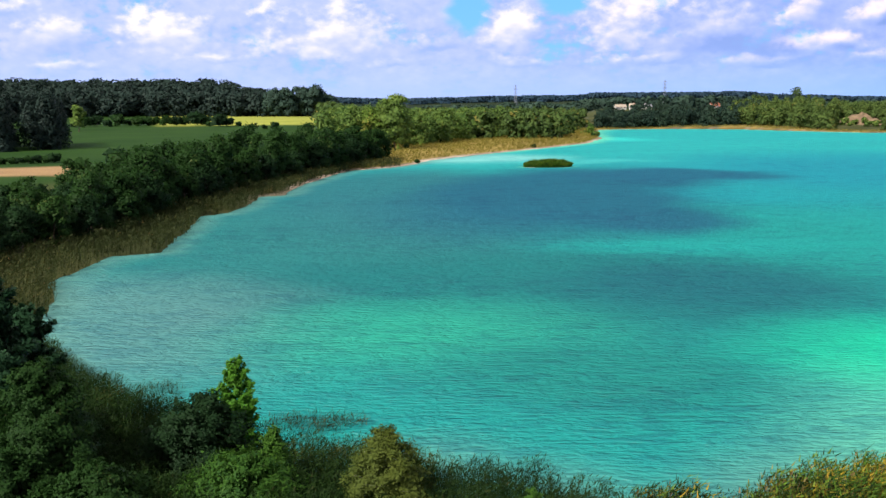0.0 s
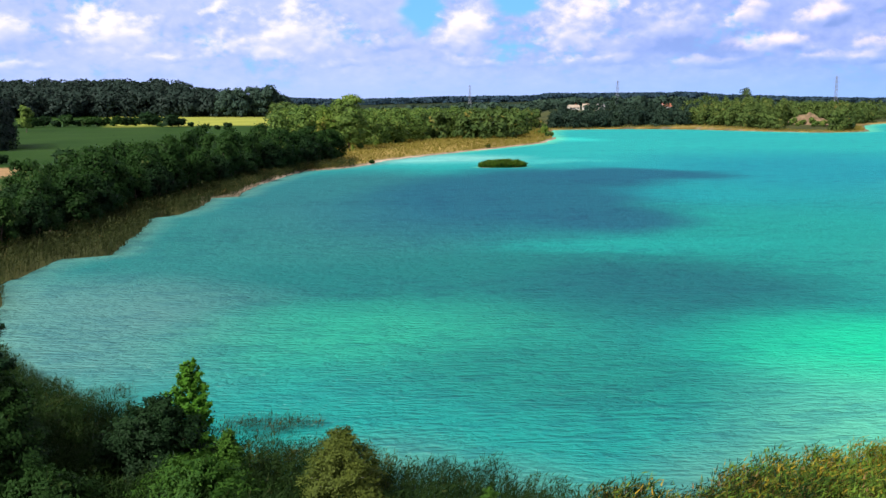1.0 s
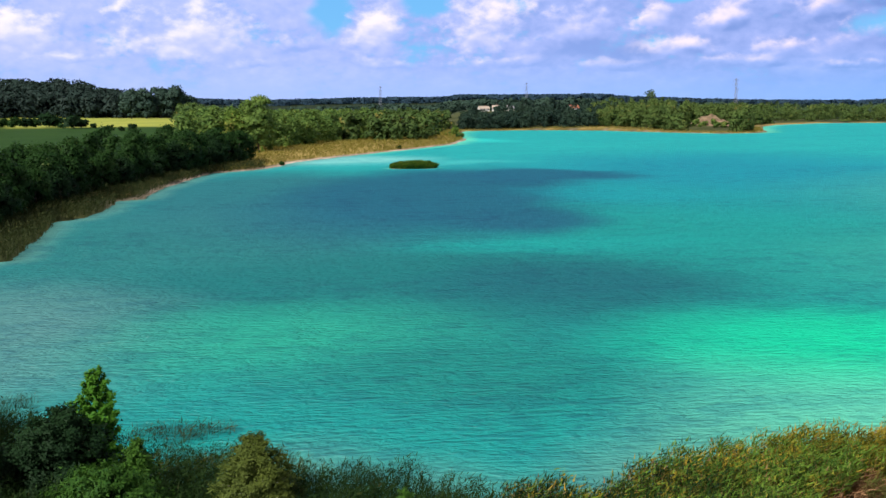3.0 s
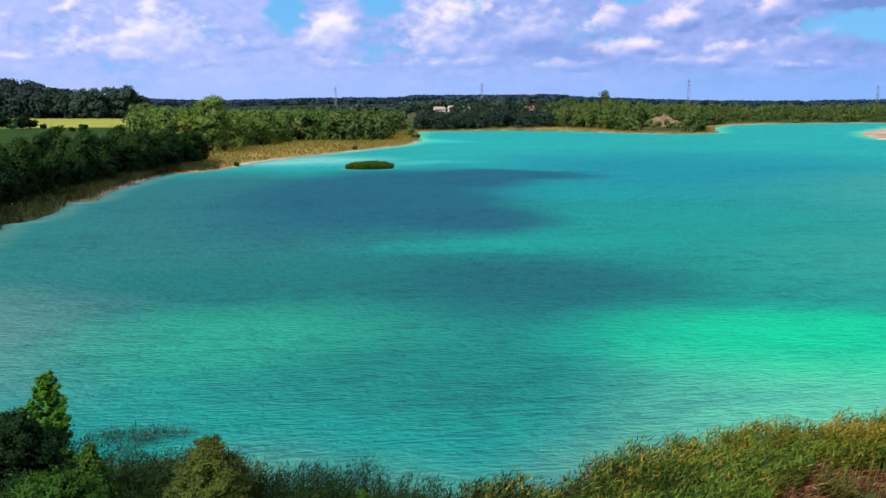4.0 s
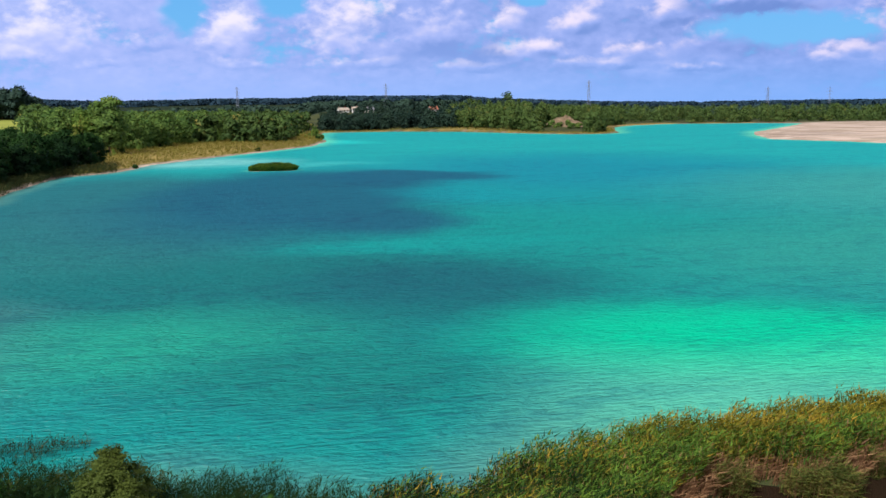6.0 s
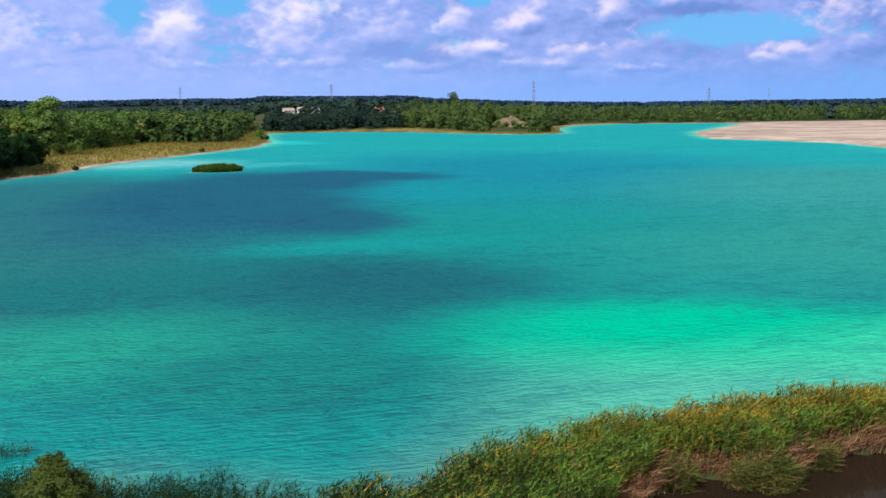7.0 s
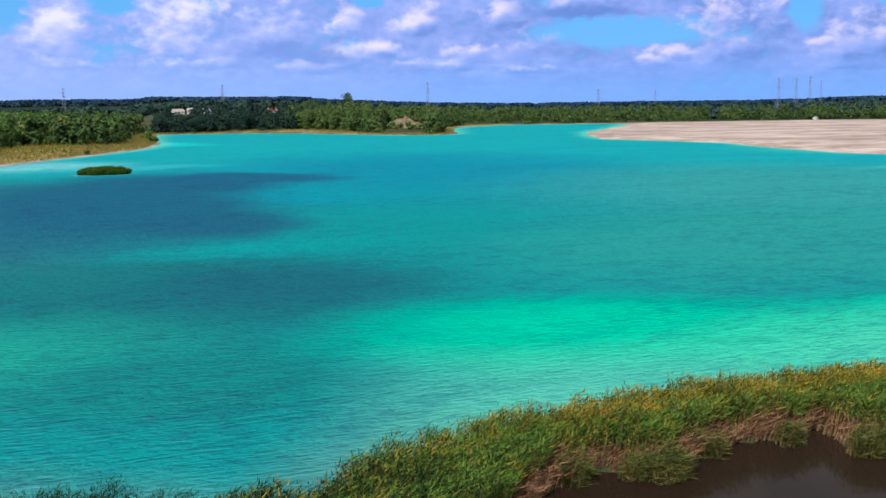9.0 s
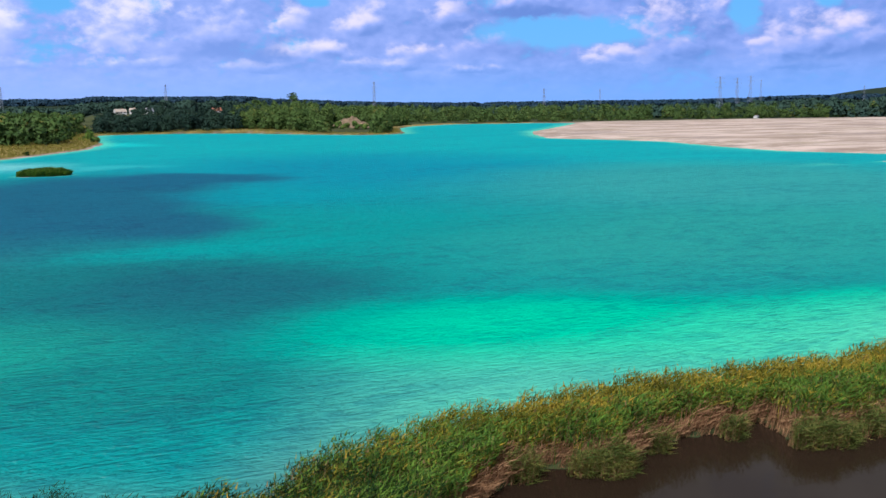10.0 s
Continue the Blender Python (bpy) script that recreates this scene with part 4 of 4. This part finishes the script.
    reeds("marsh_grass", "dry yellow-brown marsh grass on the spit and far shore", p, 1.0 * tussocks(p, 4), (GRASS_DRY, GRASS_DRY, GRASS_DRY), 49, leaves=3, width=0.22, leaf_len=0.6)


reed_beds()


# ---- near trees and bushes on the low shore ----
OUTLINES = {
    "cone": lambda z: (1.04 - z) ** 0.75,
    "round": lambda z: math.sin(math.pi * min(1.0, z * 0.76 + 0.22)) ** 0.8,
    "column": lambda z: 0.55 + 0.45 * math.sin(math.pi * z) - 0.5 * z * z,
    "pine": lambda z: (1.05 - z) ** 0.6 * (0.75 + 0.25 * math.sin(z * 23)),
}


def branching(name, label, category, h, w, outline, mat, x, y, leaves, size, rng, boughs=90, low=0.08, rise=0.5, droop=0.0, tuft=0.17, long=1.6, bark=None, top=0.55):
    """A plant seen from near: a trunk, boughs that leave it all the way up, and leaves along the boughs."""
    ob = tagged(new(name), label, category)
    ob.matrix_basis = at(x, y, rng.uniform(0, 6.28))
    v, f = [], []
    bend = rng.normal(0, 0.02 * h, (4, 2))
    bend[0] = 0
    zs = np.array([-0.3, 0.3 * h, 0.62 * h, 0.95 * h])
    rs = h * 0.016 * np.array([1.2, 0.8, 0.45, 0.12])
    for k in range(3):
        tube(v, f, (*bend[k], zs[k]), (*bend[k + 1], zs[k + 1]), rs[k], rs[k + 1], 7)
    start, end = np.zeros((boughs, 3)), np.zeros((boughs, 3))
    for k in range(boughs):
        z = low + (0.98 - low) * ((k + rng.uniform(0, 1)) / boughs) ** 0.85
        a = k * 2.4 + rng.uniform(-0.5, 0.5)
        reach = w * 0.5 * OUTLINES[outline](z) * rng.uniform(0.55, 1.18)
        up = rise * (0.6 + 0.8 * z) * reach + top * 0.10 * h * z ** 4
        q = np.interp(z * h, zs, bend[:, 0]), np.interp(z * h, zs, bend[:, 1])
        start[k] = q[0], q[1], max(0.1, z * h - up * 0.75)
        end[k] = q[0] + reach * math.cos(a), q[1] + reach * math.sin(a), start[k][2] + up - droop * reach
        tube(v, f, start[k], start[k] + (end[k] - start[k]) * 0.85, h * 0.005, h * 0.0012, 4)
    me = bpy.data.meshes.new("trunk")
    fill(me, np.concatenate(v), np.concatenate(f))
    me.materials.append(bark or BARK)
    new("trunk", me).parent = ob
    span = np.linalg.norm(end - start, axis=1)
    k = rng.choice(boughs, leaves, p=(span + 0.05 * w) / (span + 0.05 * w).sum())
    t = 0.22 + 0.86 * rng.uniform(0, 1, leaves) ** 0.7
    c = start[k] + (end[k] - start[k]) * t[:, None]
    c[:, 2] -= droop * 0.6 * np.maximum(t - 0.7, 0) * span[k]
    c += rng.normal(size=(leaves, 3)) * (tuft * (0.35 + 0.65 * span[k]) * (1.15 - 0.55 * t))[:, None] * (1, 1, 0.75)
    out = unit(end[k] - start[k]) + (0, 0, 0.5)
    lv, lf = leaf_clumps(c, out, size, rng, long, 0.8)
    me = bpy.data.meshes.new("crown")
    fill(me, lv, lf)
    soften(me, out + unit(c - (0, 0, h * 0.45)), 0.8)
    me.materials.append(mat)
    new("crown", me).parent = ob
    return ob


def near_plants():
    # deep and olive leaves here carry cloud shade in their colour
    g = np.random.RandomState(61)
    branching("pine_tree", "tall dark bushy pine on the near shore", "tree", 12.0, 8.6, "pine", LEAF_PINE, -21.8, 45.6, 41600, 0.094, g, 130, 0.1, 0.35, 0.0, 0.12, 2.6)
    branching("pine_tree", "dark pine behind the near bushes", "tree", 9.4, 7.4, "pine", LEAF_PINE, -22.4, 50.8, 28800, 0.101, g, 110, 0.1, 0.35, 0.0, 0.12, 2.6)
    branching("alder_tree", "dark green alder beside the pine", "tree", 8.0, 5.2, "round", LEAF_OLIVE_DIM, -18.6, 43.8, 38400, 0.090, g, 120, 0.05, 0.6)
    branching("alder_tree", "slender olive-green alder in the thicket by the pine", "tree", 6.8, 4.2, "round", LEAF_SHADED, -20.2, 47.6, 28800, 0.090, g, 100, 0.05, 0.6)
    branching("willow_bush", "mid green willow bush at the foot of the pine", "bush", 4.2, 4.4, "round", LEAF_OLIVE_DIM, -15.2, 40.6, 32000, 0.086, g, 130, 0.03, 0.8)
    branching("willow_bush", "fresh green willow bush by the alders", "bush", 4.8, 4.0, "round", LEAF_OLIVE_DIM, -19.0, 40.6, 25600, 0.086, g, 100, 0.03, 0.8)
    branching("willow_bush", "grey-green willow bush by the shore path", "bush", 3.2, 3.4, "round", LEAF_PALE, -13.2, 37.6, 14400, 0.078, g, 80, 0.03, 0.8)
    branching("young_tree", "bright-topped young maple above the reeds", "tree", 6.9, 4.8, "cone", LEAF_MAPLE, -11.0, 50.4, 12500, 0.092, g, 84, 0.12, 0.75, 0.0, 0.10, 1.7)
    branching("alder_bush", "dark blue-green alder bush beside the young maple", "bush", 5.2, 5.4, "round", LEAF_SHADED, -12.5, 49.0, 35200, 0.086, g, 120, 0.03, 0.7)
    branching("ash_bush", "light green ash bush among the reeds", "bush", 3.5, 5.0, "round", LEAF_BRIGHT, -9.6, 44.4, 20800, 0.078, g, 110, 0.03, 0.8, long=2.4)
    branching("poplar_sapling", "slim yellow-green poplar sapling", "tree", 4.5, 1.8, "column", LEAF_BRIGHT, -8.3, 46.0, 8000, 0.078, g, 50, 0.05, 1.4)
    branching("birch_tree", "yellowing weeping birch at the edge of the reeds", "tree", 5.4, 4.3, "round", LEAF_BIRCH, -2.85, 43.4, 38400, 0.047, g, 150, 0.08, 0.7, 0.45, 0.20, 3.2, BARK_PALE)
    branching("shrub", "small green shrub in the reed bank", "bush", 2.8, 1.4, "round", LEAF_BRIGHT, 3.9, 42.4, 3520, 0.070, g, 30, 0.1, 0.8)


near_plants()


# ---- far things: hedges, houses, pylons, the spoil mound's shrubs ----
def box(bm, x, y, z, sx, sy, sz):
    bmesh.ops.create_cube(bm, size=1.0, matrix=Matrix.LocRotScale((x, y, z), None, (sx, sy, sz)))


def part(name, bm, mat, parent, label=""):
    me = bpy.data.meshes.new(name)
    bm.to_mesh(me)
    bm.free()
    me.materials.append(mat)
    ob = new(name, me)
    ob.parent = parent
    return tagged(ob, label) if label else ob


def spot(az, r):
    return r * math.sin(radians(az)), r * math.cos(radians(az))


PAINT_WHITE = plain("white_render", (0.50, 0.48, 0.46), 0.8, 0, 0.1, 0.5)
ROOF_RED = plain("red_roof_tiles", (0.30, 0.10, 0.06), 0.8, 0, 0.25, 1.0)
ROOF_TAN = plain("pale_roof_sheets", (0.36, 0.29, 0.24), 0.7, 0, 0.15, 0.5)
ROOF_GREY = plain("grey_roof_tiles", (0.22, 0.22, 0.25), 0.7, 0, 0.2, 1.0)
PANE = plain("dark_window_glass", (0.03, 0.035, 0.045), 0.1, 0, 0.1, 1.0)
STEEL = plain("galvanised_steel", (0.22, 0.24, 0.30), 0.6, 0.2, 0.2, 0.5)
SAND_BANK = plain("bare_earth", (0.17, 0.115, 0.07), 0.95, 0, 0.5, 0.25, 0.5)


def house(label, az, r, length, depth, wall_h, roof_h, roof_mat, turn, lift=0.0):
    x, y = spot(az, r)
    ob = tagged(new("house"), label, "house")
    z = float(land_height(np.array([x]), np.array([y]))[0])
    ob.matrix_basis = Matrix.LocRotScale((x, y, z + lift), Euler((0, 0, radians(turn))), None)
    bm = bmesh.new()
    box(bm, 0, 0, wall_h / 2 - lift / 2, length, depth, wall_h + lift)
    for sx in (-1, 1):     # gable ends
        q = [bm.verts.new(v) for v in ((sx * length / 2, -depth / 2, wall_h), (sx * length / 2, depth / 2, wall_h), (sx * length / 2, 0, wall_h + roof_h))]
        bm.faces.new(q)
    part("wall", bm, PAINT_WHITE, ob)
    bm = bmesh.new()
    for sy in (-1, 1):
        e = 0.5
        v = [(-length / 2 - e, sy * (depth / 2 + e), wall_h - e * roof_h / depth * 2), (length / 2 + e, sy * (depth / 2 + e), wall_h - e * roof_h / depth * 2),
             (length / 2 + e, 0, wall_h + roof_h), (-length / 2 - e, 0, wall_h + roof_h)]
        lo = [bm.verts.new(p) for p in v]
        hi = [bm.verts.new((p[0], p[1], p[2] + 0.25)) for p in v]
        bm.faces.new(lo), bm.faces.new(hi)
        for k in range(4):
            bm.faces.new((lo[k], lo[(k + 1) % 4], hi[(k + 1) % 4], hi[k]))
    roof = part("roof", bm, roof_mat, ob)
    bm = bmesh.new()
    box(bm, length * 0.22, depth * 0.12, wall_h + roof_h + 0.3, 0.7, 0.7, 1.4)
    part("chimney", bm, ROOF_RED, roof)
    for k in range(max(2, int(length / 4))):
        bm = bmesh.new()
        wx = -length / 2 + length * (k + 0.5) / max(2, int(length / 4))
        box(bm, wx, -depth / 2 - 0.02, wall_h * 0.55, 1.2, 0.08, 1.4)
        part("window", bm, PANE, ob)
    return ob


house("white house with a grey roof among far trees", 11.55, 1120, 8, 7, 3.6, 3.4, ROOF_GREY, 25, 0.2)
house("long low building with a pale roof among far trees", 10.05, 1130, 12, 8, 2.2, 2.6, ROOF_TAN, 10, 1.0)
house("small building with a pale roof among far trees", 10.75, 1150, 7, 8, 3.2, 2.6, ROOF_TAN, -20, 1.0)
house("red-roofed house among far trees", 15.2, 1200, 10, 8, 3.0, 3.4, ROOF_RED, 8, 0.5)
house("white farmhouse with a red roof at the field's end", -4.75, 900, 6, 7, 6.5, 2.6, ROOF_GREY, 30, 1.0)
house("low red-roofed shed at the field's end", -4.85, 860, 9, 6, 2.6, 2.0, ROOF_RED, 5, 1.0)
house("white shed beyond the sand flat", 45.4, 1330, 8, 5, 2.6, 1.2, ROOF_GREY, 30, 0.0)


def beam(bm, a, b, w):
    a, b = Vector(a), Vector(b)
    d = b - a
    m = Matrix.Translation((a + b) / 2) @ d.to_track_quat("Z", "Y").to_matrix().to_4x4() @ Matrix.Diagonal((w, w, d.length, 1))
    bmesh.ops.create_cube(bm, size=1.0, matrix=m)


def pylon(label, az, r, top_el, half=3.4, arms=(0.70, 0.82, 0.93), reach=7.5, turn=20.0, w=0.19):
    """A lattice power pylon: four legs, bracing and three pairs of arms."""
    x, y = spot(az, r)
    z = float(land_height(np.array([x]), np.array([y]))[0])
    h = EYE + r * math.tan(radians(top_el)) - z
    ob = tagged(new("power_pylon"), label, "pylon", "power line pylons")
    ob.matrix_basis = pose(x, y, z, 0, 0, turn - az)
    wide = lambda t: half * (1 - t) ** 1.2 * 0.9 + 0.55
    corners = ((-1, -1), (1, -1), (1, 1), (-1, 1))
    for cx, cy in corners:
        bm = bmesh.new()
        for k in range(6):
            t0, t1 = k / 6 * 0.97, (k + 1) / 6 * 0.97
            beam(bm, (cx * wide(t0), cy * wide(t0), t0 * h), (cx * wide(t1), cy * wide(t1), t1 * h), w)
        part("leg", bm, STEEL, ob)
    bm = bmesh.new()
    for k in range(9):
        t0, t1 = k / 9, (k + 1) / 9 * 0.99
        for i in range(4):
            a, b = corners[i], corners[(i + 1) % 4]
            beam(bm, (a[0] * wide(t0), a[1] * wide(t0), t0 * h), (b[0] * wide(t1), b[1] * wide(t1), t1 * h), w * 0.55)
            beam(bm, (b[0] * wide(t0), b[1] * wide(t0), t0 * h), (a[0] * wide(t1), a[1] * wide(t1), t1 * h), w * 0.55)
    part("bracing", bm, STEEL, ob)
    for k, t in enumerate(arms):
        for sx in (-1, 1):
            bm = bmesh.new()
            q = reach * (1.0 if k % 2 else 0.8)
            beam(bm, (sx * 0.5, 0.5, t * h), (sx * q, 0, t * h), w * 0.7)
            beam(bm, (sx * 0.5, -0.5, t * h), (sx * q, 0, t * h), w * 0.7)
            beam(bm, (sx * 0.4, 0, t * h + 2.2), (sx * q, 0, t * h), w * 0.6)
            arm = part("arm", bm, STEEL, ob)
            bm = bmesh.new()
            beam(bm, (sx * q, 0, t * h), (sx * q, 0, t * h - 2.4), w * 0.6)
            part("insulator", bm, STEEL, arm)
    return ob


PYLONS = "slender grey lattice power pylon standing beyond the woods"
for paz, pr, pel in ((4.15, 1750, 1.20), (12.5, 1600, 1.36), (24.05, 1400, 1.45), (33.75, 1500, 0.98)):
    pylon(PYLONS, paz, pr, pel, 2.6, reach=4.2)
for paz, pr, pel in ((43.45, 1560, 1.52), (44.35, 1800, 1.44), (45.05, 2000, 1.53)):
    pylon("tall lattice power pylon with wide arms beyond the sand flat", paz, pr, pel, 4.2, (0.72, 0.84, 0.95), 8.5, 35)
for paz, pr, pel in ((45.6, 2600, 1.30), (36.9, 2300, 0.92), (50.8, 2500, 0.90)):
    pylon("distant power pylon near the horizon", paz, pr, pel, 3.0, reach=7.0, w=0.16)


def spoil_mound():
    """A bare heap of brown earth with gullies, on the cape."""
    x0, y0 = spot(22.75, 850)
    u = np.linspace(-1, 1, 34)
    gx, gy = np.meshgrid(u, u)
    q = np.hypot(gx, gy)
    a = np.arctan2(gy, gx)
    h = 9.0 * np.clip(1 - q ** 0.85, 0, 1) * (1 + 0.16 * np.sin(a * 7 + 4 * q) + 0.12 * np.sin(a * 15 - 3 * q)) + 2.2 * np.exp(-((gx + 0.55) / 0.25) ** 2 - (gy / 0.4) ** 2)
    h += 0.8 * wobble(gx * 20, gy * 20, 6, 7) * (q < 0.95)
    z0 = float(land_height(np.array([x0]), np.array([y0]))[0])
    ob = sheet("spoil_mound", x0 + gx * 21, y0 + gy * 19, z0 + h - 0.5, SAND_BANK, keep=q < 1.02)
    tagged(ob, "bare heap of brown earth among shrubs on the cape", "mound")


spoil_mound()


def hedges():
    rng = np.random.RandomState(71)
    shapes = [plant("hedge_bush", "rounded bush in the hedgerow between the meadows, darkened as in cloud shade", "bush", round_lobes(7.0, 9.0, rng, 12, 0.02), 7.0, 700, 1.0, m, rng, group="hedgerow bushes")
              for m in (LEAF_SHADED, LEAF_OLIVE_DIM, LEAF_SHADED)]
    row = [(-20.2 + 0.52 * k, 720 + 6 * (k % 3), 0.9 + 0.5 * ((k * 7) % 5) / 5) for k in range(14)]
    row += [(-13.2, 700, 0.6), (-12.6, 690, 1.0), (-12.2, 700, 0.9), (-11.6, 690, 0.7), (-10.2, 640, 0.6), (-9.6, 650, 0.7)]
    row += [(-24.4 + 0.42 * k, 330, 0.42) for k in range(8)] + [(-18.2, 290, 0.75), (-17.9, 293, 0.5)]
    for i, (a, r, s) in enumerate(row):
        m = at(*spot(a, r), rng.uniform(0, 6.28), s * rng.uniform(0.85, 1.15), rng.uniform(0.8, 1.1))
        if i < 3:
            shapes[i].matrix_basis = m
        else:
            copy_thing(shapes[rng.randint(3)], m)
    t = plant("field_tree", "pale leafy tree at the edge of the dark wood", "tree", round_lobes(16, 9.5, rng, 14, 0.05), 16, 900, 1.0, LEAF_WILLOW, rng)
    t.matrix_basis = at(*spot(-20.1, 640), 0)
    for az, r, h in ((-9.6, 1005, 29), (-8.8, 1000, 29), (-8.1, 1010, 31), (-7.3, 1000, 31), (-6.6, 1015, 24)):
        t = plant("field_tree", "tall rounded tree at the end of the hill wood", "tree", round_lobes(h, 24, rng, 26, 0.03), h, 3000, 1.3, WOODS_VALLEY_HAZE, rng)
        t.matrix_basis = at(*spot(az, r), 0)
    # shrubs at the foot of the spoil mound, and the bare grey tree on the cape
    for az, r, s in ((21.9, 815, 3.5), (22.2, 808, 2.6), (23.1, 806, 4.5), (23.5, 815, 5), (22.45, 832, 4), (22.95, 834, 5), (22.0, 838, 5), (21.5, 830, 6), (24.0, 830, 8), (22.6, 895, 9), (23.4, 900, 11), (21.9, 900, 9), (8.75, 640, 3.0), (8.55, 632, 2.4), (5.2, 470, 1.6), (-1.5, 351, 1.3)):
        t = plant("shore_shrub", "rounded green shrub near the water's edge", "bush", round_lobes(s, s * 1.5, rng, 9, 0.02), s, 350, 0.8 if s > 2.5 else 0.4, LEAF_WILLOW if s > 2.5 else LEAF_OLIVE_DIM, rng)
        t.matrix_basis = at(*spot(az, r), 0)
    t = plant("bare_tree", "tall thin-leaved grey tree above the far wood", "tree", tall_lobes(24, 14, rng, 14, 0.3), 24, 420, 1.2, LEAF_PALE, rng, BARK_PALE)
    t.matrix_basis = at(*spot(19.4, 930), 0)


hedges()
